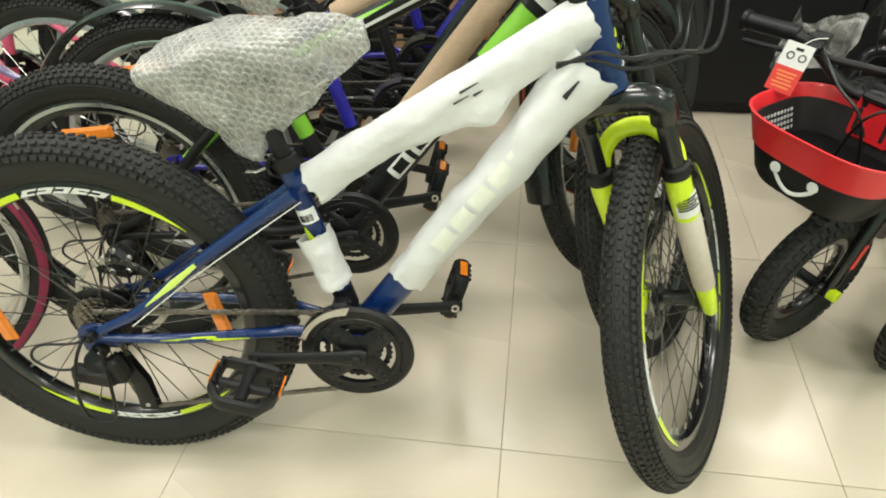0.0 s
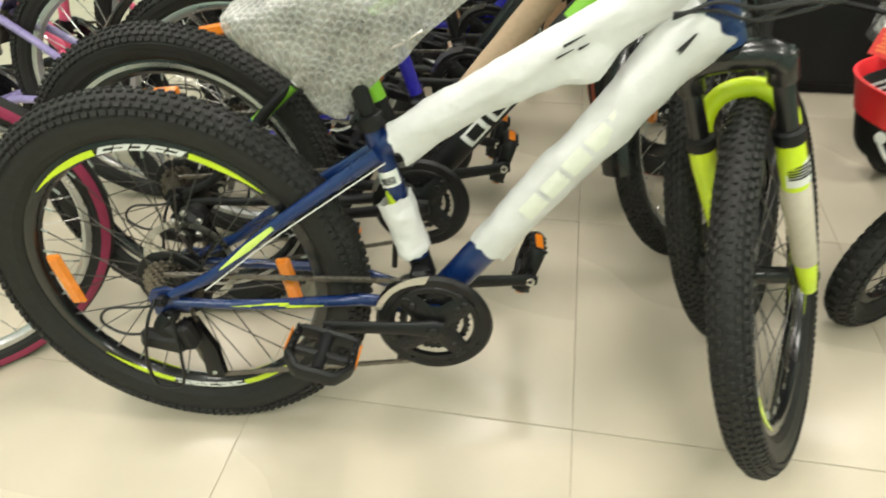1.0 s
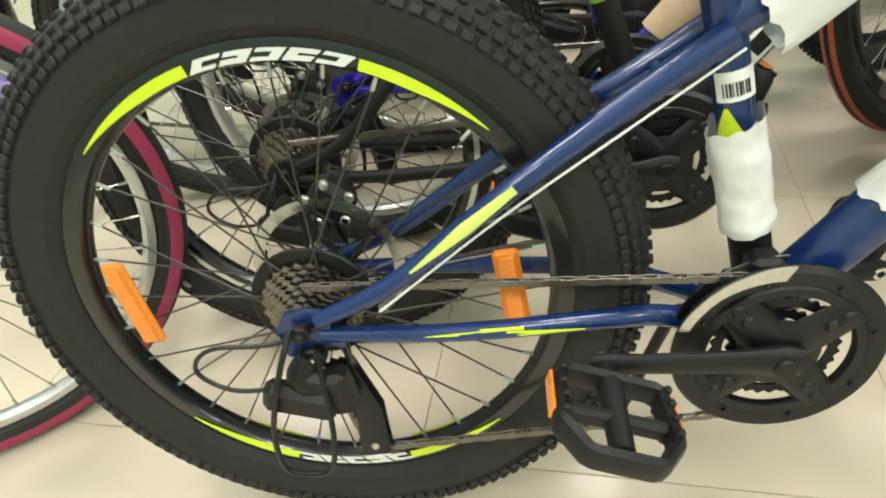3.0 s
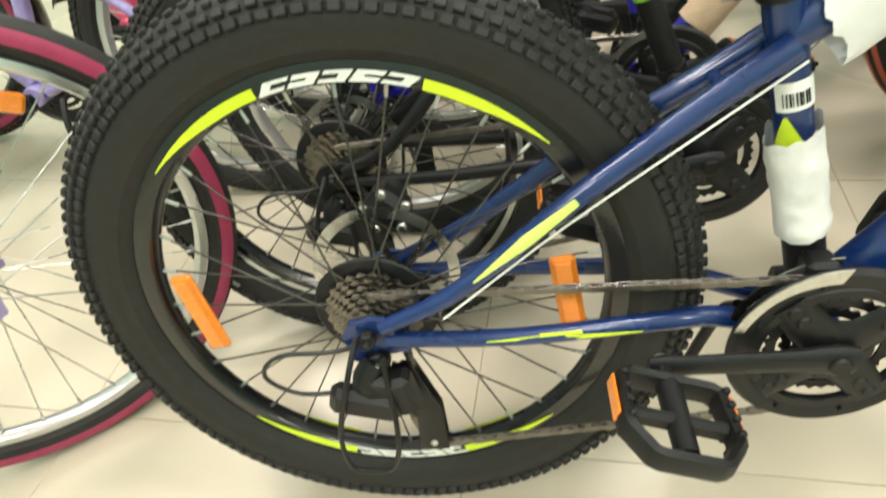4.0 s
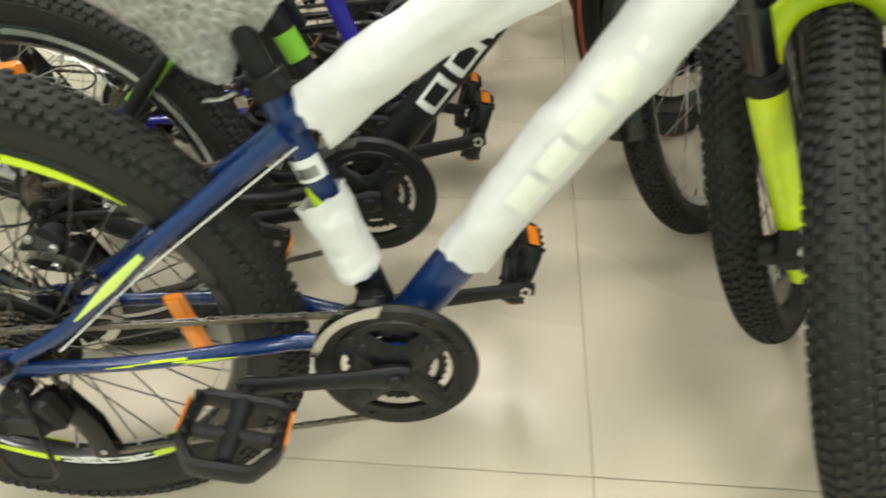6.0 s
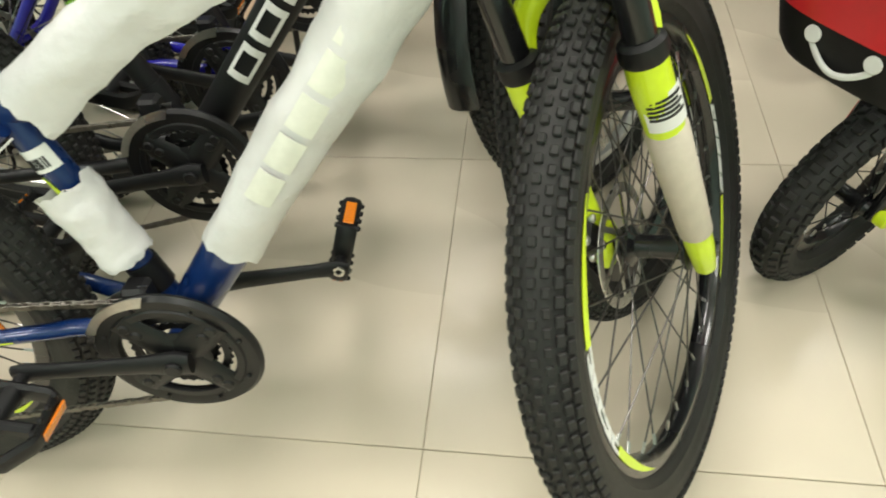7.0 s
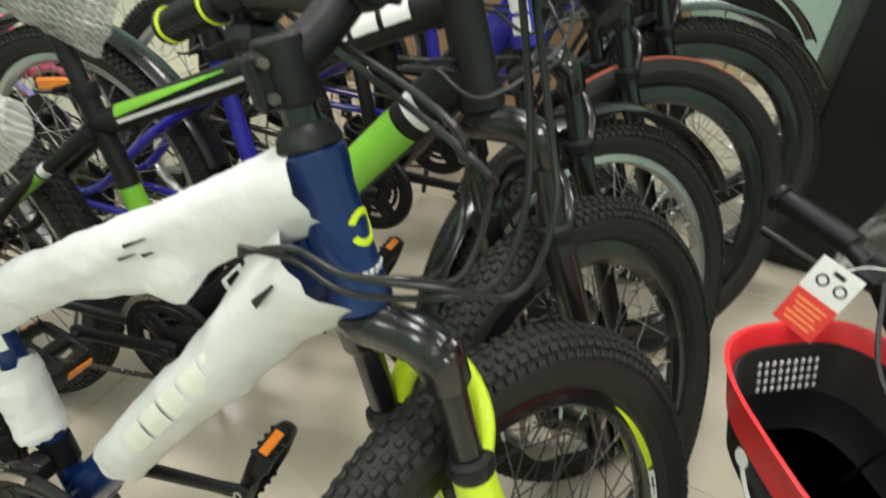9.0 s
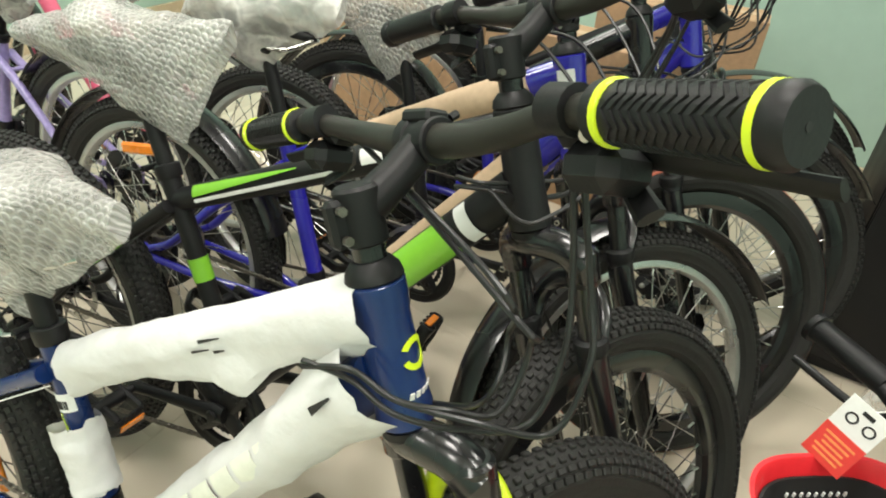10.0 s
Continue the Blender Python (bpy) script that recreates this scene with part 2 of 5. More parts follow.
def box(sx, sy, sz, bev=0.002, m=None, slot=0):
    """A box with chamfered edges, centred."""
    g = Geo()
    b = min(bev, sx * 0.45, sy * 0.45, sz * 0.45)
    x, y, z = sx / 2, sy / 2, sz / 2
    v = []
    for cx in (-1, 1):
        for cy in (-1, 1):
            for cz in (-1, 1):
                v += [(cx * x, cy * (y - b), cz * (z - b)), (cx * (x - b), cy * y, cz * (z - b)), (cx * (x - b), cy * (y - b), cz * z)]
    idx = lambda a, c, d: (a * 4 + c * 2 + d) * 3
    f = []
    for s in (0, 1):
        f.append((idx(s, 0, 0), idx(s, 1, 0), idx(s, 1, 1), idx(s, 0, 1)))
        f.append((idx(0, s, 0) + 1, idx(1, s, 0) + 1, idx(1, s, 1) + 1, idx(0, s, 1) + 1))
        f.append((idx(0, 0, s) + 2, idx(1, 0, s) + 2, idx(1, 1, s) + 2, idx(0, 1, s) + 2))
    for a in (0, 1):
        for c in (0, 1):
            f.append((idx(a, c, 0), idx(a, c, 1), idx(a, c, 1) + 1, idx(a, c, 0) + 1))
            f.append((idx(a, 0, c), idx(a, 1, c), idx(a, 1, c) + 2, idx(a, 0, c) + 2))
            f.append((idx(0, a, c) + 1, idx(1, a, c) + 1, idx(1, a, c) + 2, idx(0, a, c) + 2))
            for d in (0, 1):
                f.append((idx(a, c, d), idx(a, c, d) + 1, idx(a, c, d) + 2))
    return g.add(v, f, m, slot)


def plate(outline, t, y=0.0):
    """A flat plate: outline of (x, z) points, thickness t along y, centred at y."""
    n = len(outline)
    v = [(x, y - t / 2, z) for x, z in outline] + [(x, y + t / 2, z) for x, z in outline]
    f = [tuple(range(n)), tuple(range(n, 2 * n))[::-1]] + [(i, (i + 1) % n, (i + 1) % n + n, i + n) for i in range(n)]
    return Geo().add(v, f)


def rod(a, b, r, n=10, r2=None):
    return sweep([a, b], [r, r if r2 is None else r2], n)


def lathe_at(c, profile, n=20):
    return Geo().join(lathe(profile, n), Matrix.Translation(c))


def ypuck(x, y0, y1, z, r, n=24, bev=0.002):
    """A short cylinder along y."""
    s = 1 if y1 > y0 else -1
    b = min(bev, r * 0.4, abs(y1 - y0) * 0.4)
    g = lathe([(0.0005, y0), (r - b, y0), (r, y0 + s * b), (r, y1 - s * b), (r - b, y1), (0.0005, y1)], n, False)
    return Geo().join(g, Matrix.Translation((x, 0, z)))


# ---- bicycle parts ----
CACHE = {}


def tyre_meshes(R, w, tread, tall=1.08):
    key = ("tyre", R, w, tread, tall)
    if key in CACHE:
        return CACHE[key]
    h = w * (tall + 0.02)
    rc = R - h / 2 - (0.003 if tread else 0)
    prof = []
    for k in range(53):
        deg_ = -156 + 6 * k
        a = radians(deg_)
        rib = 0.0011 if abs(deg_) in (84, 102, 126) else 0.0
        prof.append((rc + (h / 2 + rib) * math.cos(a), (w / 2 + rib) * math.sin(a) * (1 if abs(deg_) < 100 else 0.95)))
    body = lathe(prof, 96, True)
    knobs = Geo()
    if tread:
        n = int(2 * math.pi * R / (0.0165 if tread == "knobby" else 0.024))
        lanes = [(-66, 0.5, 0.0118, 0.0085), (-46, 0.0, 0.0108, 0.0080), (-27, 0.5, 0.009, 0.0075), (-9, 0.0, 0.009, 0.0075), (9, 0.5, 0.009, 0.0075), (27, 0.0, 0.009, 0.0075), (46, 0.5, 0.0108, 0.0080), (66, 0.0, 0.0118, 0.0085)]
        if tread == "block":
            lanes = [(-68, 0.5, 0.016, 0.012), (-38, 0.0, 0.014, 0.013), (0, 0.5, 0.012, 0.016), (38, 0.0, 0.014, 0.013), (68, 0.5, 0.016, 0.012)]
        for deg, sh, lx, ly in lanes:
            bx = box(lx, ly, 0.0080, 0.0012)
            for i in range(n):
                a = 2 * math.pi * (i + sh) / n
                la = radians(deg)
                m = Matrix.Rotation(-a, 4, "Y") @ Matrix.Translation((rc, 0, 0)) @ Matrix.Rotation(la, 4, "Z") @ Matrix.Translation((h / 2 * math.cos(0) + (w / 2 - h / 2) * abs(math.sin(la)) + 0.001, 0, 0))
                m = m @ Matrix(((0, 0, 1, 0), (0, 1, 0, 0), (1, 0, 0, 0), (0, 0, 0, 1)))
                knobs.join(bx, m)
    CACHE[key] = (mesh("tyre", body, RUBBER), mesh("tread", knobs, KNOB, False) if tread else None)
    return CACHE[key]


def spoke_mesh(rh, rr, y, twist, material):
    key = ("spoke", rh, rr, y, twist, material.name)
    if key not in CACHE:
        a = radians(twist)
        g = sweep([(rh * math.cos(a), y, rh * math.sin(a)), (rr - 0.012, 0.002 * (1 if y > 0 else -1), 0)], 0.0012, 5)
        g.join(sweep([(rr - 0.016, 0.002 * (1 if y > 0 else -1), 0), (rr, 0, 0)], 0.0021, 6))
        g.k = [0] * len(sweep([(0, 0, 0), (1, 0, 0)], 1, 5).f) + [1] * (len(g.f) - len(sweep([(0, 0, 0), (1, 0, 0)], 1, 5).f))
        CACHE[key] = mesh("spoke", g, (material, STEEL))
    return CACHE[key]


def arc_band(r0, r1, y0, y1, a0, a1, n=24):
    """A thin ring segment lying on a cone from (r0, y0) to (r1, y1)."""
    g = Geo()
    v = []
    t = 0.0006 if y0 > 0 else -0.0006
    for i in range(n + 1):
        a = radians(a0 + (a1 - a0) * i / n)
        for r, y in ((r0, y0), (r1, y1), (r1, y1 + t), (r0, y0 + t)):
            v.append((r * math.cos(a), y, r * math.sin(a)))
    f = []
    for i in range(n):
        for k in range(4):
            l = (k + 1) % 4
            f.append((i * 4 + k, i * 4 + l, i * 4 + 4 + l, i * 4 + 4 + k))
    f += [(0, 1, 2, 3), (n * 4 + 3, n * 4 + 2, n * 4 + 1, n * 4)]
    return g.add(v, f)


def arc_stripe(r0, r1, y0, y1, a0, a1, n=24):
    """A rim print that narrows to a point at its far end, along the outer edge."""
    g = Geo()
    v, f = [], []
    s = 0.0007 if y0 > 0 else -0.0007
    for i in range(n + 1):
        t = i / n
        a = radians(a0 + (a1 - a0) * t)
        ra = r0 + (r1 - r0) * (0.0 if t < 0.35 else ((t - 0.35) / 0.65) ** 1.3 * 0.93)
        ya = y0 + (y1 - y0) * (ra - r0) / (r1 - r0)
        for r, y in ((ra, ya), (r1, y1), (r1, y1 + s), (ra, ya + s)):
            v.append((r * math.cos(a), y, r * math.sin(a)))
    for i in range(n):
        for k in range(4):
            l = (k + 1) % 4
            f.append((i * 4 + k, i * 4 + l, i * 4 + 4 + l, i * 4 + 4 + k))
    f += [(0, 1, 2, 3), (n * 4 + 3, n * 4 + 2, n * 4 + 1, n * 4)]
    return g.add(v, f)


def letter_arc(parent, r0, r1, y0, y1, mid, count, step, flip=1):
    """Lettering as a row of slanted solid blocks with slits along a rim."""
    lean_ = math.degrees((r1 - r0) * 0.45 / r1) * flip

    def block(a0, a1, q0, q1):
        t = 0.0007 if y0 > 0 else -0.0007
        v, f = [], []
        for k_ in range(4):
            for q, lift in ((q0, 0), (q1, 0), (q1, t), (q0, t)):
                a = radians(a0 + (a1 - a0) * k_ / 3 - lean_ * (q - 0.5) * 2)
                r = r0 + (r1 - r0) * q
                v.append((r * math.cos(a), y0 + (y1 - y0) * q + lift, r * math.sin(a)))
        for k_ in range(3):
            for e in range(4):
                n_ = (e + 1) % 4
                f.append((k_ * 4 + e, k_ * 4 + n_, k_ * 4 + 4 + n_, k_ * 4 + 4 + e))
        return Geo().add(v, f + [(0, 1, 2, 3), (15, 14, 13, 12)])

    for i in range(count):
        a = mid - (i - (count - 1) / 2) * step * flip
        h = step * 0.44
        g = block(a - h, a + h, 0.62 if i % 2 else 0.70, 1.0)
        g.join(block(a - h, a + h, 0.0, 0.30 if i % 2 == 0 else 0.42))
        g.join(block(a - h if i % 3 else a + h * 0.2, a + h * (-0.2 if i % 3 else 1.0), 0.2, 0.8))
        part("rim_lettering", g, WHITE, parent, "white slanted lettering block")


def make_wheel(root, m, R=0.338, w=0.052, tread="knobby", rim_mat=None, rim_h=0.0355, spokes=32, spoke_mat=None, disc=None, decals="", hub_mat=None,
               stripe=None, reflectors=(), name="wheel", label="", rotor_r=0.08, tall=1.08, hub_r=0.018, band=None, refl_tilt=0, band_span=(52, 66)):
    """A wheel under a bicycle: the rim carries tyre, hub, spokes and fittings. Its axis is y, the drive side is -y."""
    rim_mat = rim_mat or BLACK
    spoke_mat = spoke_mat or SPOKEM
    hub_mat = hub_mat or BLACK
    ro = R - w * tall
    ri = ro - rim_h
    key = ("rim", R, w, tall, rim_h, rim_mat.name)
    if key not in CACHE:
        CACHE[key] = mesh("rim", lathe([(ro, -0.0125), (ro - 0.004, -0.0135), (ro - rim_h * 0.75, -0.0128), (ri, -0.006), (ri - 0.001, 0), (ri, 0.006), (ro - rim_h * 0.75, 0.0128), (ro - 0.004, 0.0135), (ro, 0.0125), (ro - 0.008, 0.0)], 96), rim_mat)
    rim = part(name, CACHE[key], None, root, label, m)
    ty, tr = tyre_meshes(R, w, tread, tall)
    tyre = part("tyre", ty, None, rim)
    if tr is not None:
        part("tread", tr, None, rim)
    if band:
        for s in (-1, 1):
            part("sidewall", arc_sidewall(R - (0 if tread else -0.003), w, s, *band_span), band, rim, "coloured tyre sidewall")
    hl = 0.034
    key = ("hub", hub_mat.name, hub_r)
    if key not in CACHE:
        CACHE[key] = mesh("hub", lathe([(0.0005, -0.062), (0.006, -0.062), (0.006, -0.045), (hub_r * 0.9, -0.045), (hub_r, -hl - 0.004), (hub_r * 1.5, -hl - 0.002), (hub_r * 1.5, -hl + 0.002), (hub_r * 0.85, -hl + 0.008),
                                          (hub_r * 0.8, 0), (hub_r * 0.85, hl - 0.008), (hub_r * 1.5, hl - 0.002), (hub_r * 1.5, hl + 0.002), (hub_r, hl + 0.004), (hub_r * 0.9, 0.045), (0.006, 0.045), (0.006, 0.062), (0.0005, 0.062)], 24, False), hub_mat)
    part("hub", CACHE[key], None, rim)
    for i in range(spokes):
        a = 360.0 * i / spokes
        side = 1 if i % 2 else -1
        tw = 42 if (i // 2) % 2 else -42
        part("spoke", spoke_mesh(hub_r * 1.35, ri + 0.002, side * hl, tw, spoke_mat), None, rim, "", Matrix.Rotation(-radians(a), 4, "Y"))
    for ang in reflectors:
        g = box(0.108, 0.010, 0.027, 0.004)
        g.join(box(0.098, 0.004, 0.019, 0.002, Matrix.Translation((0, -0.006, 0))))
        mm = Matrix.Rotation(-radians(ang), 4, "Y") @ Matrix.Translation((ri * 0.84, -0.014, 0)) @ Matrix.Rotation(radians(90 + refl_tilt), 4, "Y")
        part("wheel_reflector", g, ORANGE, rim, "orange wheel reflector", mm)
    if decals == "neon":
        for s in (-1, 1):
            ys0, ys1 = s * 0.0142, s * 0.0138
            for a0, a1 in ((71, 43), (106, 138), (254, 223), (287, 316)):
                part("rim_stripe", arc_stripe(ri + 0.004, ro - 0.0085, ys1, ys0, a0, a1), NEON, rim, "neon yellow rim decal")
            letter_arc(rim, ri + 0.004, ro - 0.0080, ys1, ys0, 88.5, 5, 6.5)
            letter_arc(rim, ri + 0.004, ro - 0.0080, ys1, ys0, 270.5, 5, 6.5, -1)
    elif stripe:
        for s in (-1, 1):
            part("rim_stripe", arc_band(ro - 0.013, ro - 0.005, s * 0.0139, s * 0.0142, 0, 359.9, 72), stripe, rim, "pale braking band")
    if disc:
        s = disc
        key = ("rotor", rotor_r)
        if key not in CACHE:
            g = lathe([(rotor_r - 0.013, -0.0009), (rotor_r, -0.0009), (rotor_r, 0.0009), (rotor_r - 0.013, 0.0009)], 48)
            for i in range(24):
                a = radians(i * 15)
                g.join(rod((math.cos(a) * (rotor_r - 0.0065), -0.0016, math.sin(a) * (rotor_r - 0.0065)), (math.cos(a) * (rotor_r - 0.0065), 0.0016, math.sin(a) * (rotor_r - 0.0065)), 0.0028, 6))
            for i in range(6):
                a, b = radians(i * 60), radians(i * 60 + 38)
                g.join(sweep([(0.02 * math.cos(a), 0, 0.02 * math.sin(a)), ((rotor_r - 0.01) * math.cos(b), 0, (rotor_r - 0.01) * math.sin(b))], 0.0045, 6, squash=(0.2, 1), up=(0, 1, 0)))
            g.join(lathe([(0.016, -0.001), (0.024, -0.001), (0.024, 0.001), (0.016, 0.001)], 24))
            CACHE[key] = mesh("brake_rotor", g, STEEL)
        part("brake_rotor", CACHE[key], None, rim, "perforated steel brake disc", Matrix.Translation((0, s * 0.046, 0)))
    return rim


def arc_sidewall(R, w, s, lo=52, span=66):
    h = w * 1.10
    rc = R - h / 2 - 0.003
    prof = []
    for k in range(6):
        a = radians(s * (lo + span * k / 5))
        prof.append((rc + (h / 2 + 0.0012) * math.cos(a), (w / 2 + 0.0012) * math.sin(a)))
    return lathe(prof, 96, False)


def gear(r, teeth, t, hole, tooth=0.004):
    """A toothed ring, axis y."""
    n = teeth * 2
    v, f = [], []
    for i in range(n):
        a = 2 * math.pi * i / n
        ro = r if i % 2 else r - tooth
        for rr, y in ((hole, -t / 2), (ro, -t / 2), (ro, t / 2), (hole, t / 2)):
            v.append((rr * math.cos(a), y, rr * math.sin(a)))
    for i in range(n):
        j = (i + 1) % n
        for k in range(4):
            l = (k + 1) % 4
            f.append((i * 4 + k, i * 4 + l, j * 4 + l, j * 4 + k))
    return Geo().add(v, f)


def make_pedal(root, at, m, name="pedal"):
    """A platform pedal: axle along y from its own origin outwards (-y)."""
    g = sweep([(0, 0.008, 0), (0, -0.012, 0), (0, -0.014, 0), (0, -0.098, 0)], [0.008, 0.008, 0.0125, 0.0105], 12)
    p = part(name, g, PLASTIC, root, "black plastic platform pedal", at @ m)
    hexa = [(-0.047, -0.016), (0.047, -0.016), (0.051, -0.078), (0.030, -0.106), (-0.030, -0.106), (-0.051, -0.078)]
    pts = []
    for i in range(6):
        p0, p1 = Vector((*hexa[i], 0)), Vector((*hexa[(i + 1) % 6], 0))
        pts += [p0 + (p1 - p0) * q for q in (0.08, 0.5, 0.92)]
    part("pedal_frame", sweep(pts, 0.0095, 8, closed=True, squash=(1.5, 0.7), up=(0, 0, 1)), PLASTIC, p)
    for x in (-0.049, 0.049):
        for k in range(4):
            part("pedal_tooth", box(0.007, 0.007, 0.036, 0.002, Matrix.Translation((x, -0.024 - k * 0.0165, 0))), PLASTIC, p)
        part("pedal_reflector", box(0.003, 0.046, 0.015, 0.001, Matrix.Translation((math.copysign(0.0570, x), -0.046, 0))), ORANGE, p, "orange pedal reflector")
    part("pedal_bar", box(0.092, 0.013, 0.018, 0.004, Matrix.Translation((0, -0.062, 0))), PLASTIC, p)
    return p


def decal(root, A, B, r, t0, t1, c0, c1, material, taper=0.0, name="decal", label="", n=12, squash=(1, 1), side=-1, m=None):
    """A thin print on a tube from A to B, over the angles c0 to c1 (0 faces the drive side); taper narrows its far end."""
    A, B = Vector(A), Vector(B)
    d = (B - A).normalized()
    u = Vector((0, side, 0))
    u = (u - d * u.dot(d)).normalized()
    w = d.cross(u) * (1 if d.cross(u).z > 0 else -1)
    v, f = [], []
    steps = 10
    for i in range(steps + 1):
        t = t0 + (t1 - t0) * i / steps
        k = taper * i / steps
        a0, a1 = c0 + (c1 - c0) * k * 0.5, c1 - (c1 - c0) * k * 0.5
        for j in range(n + 1):
            a = radians(a0 + (a1 - a0) * j / n)
            base = A + (B - A) * t
            for rr in (r, r + 0.0007):
                v.append(base + rr * (squash[0] * math.cos(a) * u + squash[1] * math.sin(a) * w))
    W = (n + 1) * 2
    for i in range(steps):
        for j in range(n):
            o = i * W + j * 2
            f += [(o + 1, o + 3, o + W + 3, o + W + 1), (o, o + W, o + W + 2, o + 2)]
        o = i * W
        f += [(o, o + 1, o + W + 1, o + W), (o + W - 2, o + 2 * W - 2, o + 2 * W - 1, o + W - 1)]
    for o in (0, steps * W):
        for j in range(n):
            f.append((o + j * 2, o + j * 2 + 2, o + j * 2 + 3, o + j * 2 + 1))
    return part(name, Geo().add(v, f), material, root, label, m)


def lettering(root, A, B, r, t0, t1, c0, c1, material, count, squash=(1, 1), label="lettering bars", m=None, outline=False):
    """Lettering on a tube as one plain bar for each letter, solid or in outline."""
    A, B = Vector(A), Vector(B)
    w = (t1 - t0) / count
    h = c1 - c0
    for i in range(count):
        a, b = t0 + i * w + w * 0.09, t0 + (i + 1) * w - w * 0.09
        e = (b - a) * 0.2
        bars = ((a, a + e, c0, c1), (b - e, b, c0, c1), (a, b, c0, c0 + h * 0.16), (a, b, c1 - h * 0.16, c1)) if outline else ((a, b, c0, c1),)
        for j, q in enumerate(bars):
            decal(root, A, B, r + 0.0002 * (j // 2), *q, material, name="letter_bar", label=label, n=5, squash=squash, m=m)


def tube(root, name, a, b, r0, r1=None, material=None, label="", squash=(1, 1), extra=()):
    pts = [Vector(a), *[Vector(e) for e in extra], Vector(b)]
    if len(pts) > 2:
        pts = smooth_path(pts, 6)
    n = len(pts)
    r1 = r0 if r1 is None else r1
    return part(name, sweep(pts, [r0 + (r1 - r0) * i / (n - 1) for i in range(n)], 18, squash=squash), material, root, label)


def rot_about(k, ang, origin):
    return Matrix.Translation(origin) @ Matrix.Rotation(ang, 4, k) @ Matrix.Translation(-Vector(origin))


def saddle_geo():
    """A bicycle saddle, nose to +x, top at z=0."""
    secs = [(-0.125, 0.055, 0.0, 0.028), (-0.11, 0.073, 0.006, 0.036), (-0.07, 0.078, 0.006, 0.040), (-0.03, 0.060, 0.001, 0.036), (0.02, 0.036, -0.002, 0.030), (0.08, 0.024, -0.002, 0.026), (0.125, 0.019, -0.006, 0.022), (0.14, 0.008, -0.012, 0.010)]
    n = 20
    v, f = [], []
    for x, hw, z, d in secs:
        for k in range(n):
            a = 2 * math.pi * k / n
            c, s = math.cos(a), math.sin(a)
            v.append((x, hw * math.copysign(abs(c) ** 0.7, c), z - d / 2 + d / 2 * math.copysign(abs(s) ** 0.6, s)))
    for i in range(len(secs) - 1):
        for k in range(n):
            f.append((i * n + k, i * n + (k + 1) % n, i * n + n + (k + 1) % n, i * n + n + k))
    f += [tuple(range(n)), tuple((len(secs) - 1) * n + k for k in range(n))]
    return Geo().add(v, f)


def crumpled(geo, amp, freq, seed=0.0):
    out = Geo()
    out.f, out.k = geo.f, geo.k
    for p in geo.v:
        q = Vector(p) * freq + Vector((seed, seed * 0.7, 3.1))
        d = noise.noise_vector(q) * amp + noise.noise_vector(q * 2.7) * amp * 0.5
        out.v.append(tuple(Vector(p) + d))
    return out


def wrapped_saddle(root, tip, back, drop, seed=1.0, material=None, label="bubble wrap bag", wide=0.085, peak=0.36):
    """A loose plastic bag over a saddle: back and tip are its ends along x, drop how far the flap hangs."""
    material = material or BUBBLE
    x0, z0 = back
    x1, z1 = tip
    n, ns = 40, 26
    v, f = [], []
    for i in range(ns + 1):
        t = i / ns
        x = x0 + (x1 - x0) * t
        z = z0 + (z1 - z0) * t + 0.020 * math.sin(math.pi * t)
        hw = wide * (0.42 + 0.62 * math.sin(math.pi * min(1, 0.18 + t * 0.86))) * (1.15 - 0.72 * t)
        tri = t / peak if t < peak else (1 - t) / (1 - peak)
        dep = 0.052 * (1 - 0.65 * t) + drop * max(0.0, tri) ** 0.9
        for k in range(n):
            a = 2 * math.pi * k / n
            c, s = math.cos(a), math.sin(a)
            y = hw * c * (1.0 if s > 0 else 1.0 - 0.72 * (-s) ** 1.4)
            zz = z + (0.026 * s if s > 0 else dep * s)
            v.append((x, y, zz))
    for i in range(ns):
        for k in range(n):
            f.append((i * n + k, i * n + (k + 1) % n, i * n + n + (k + 1) % n, i * n + n + k))
    f += [tuple(range(n)), tuple(ns * n + k for k in range(n))]
    g = crumpled(Geo().add(v, f), 0.012, 14, seed)
    part("saddle_wrap", g, material, root, label)


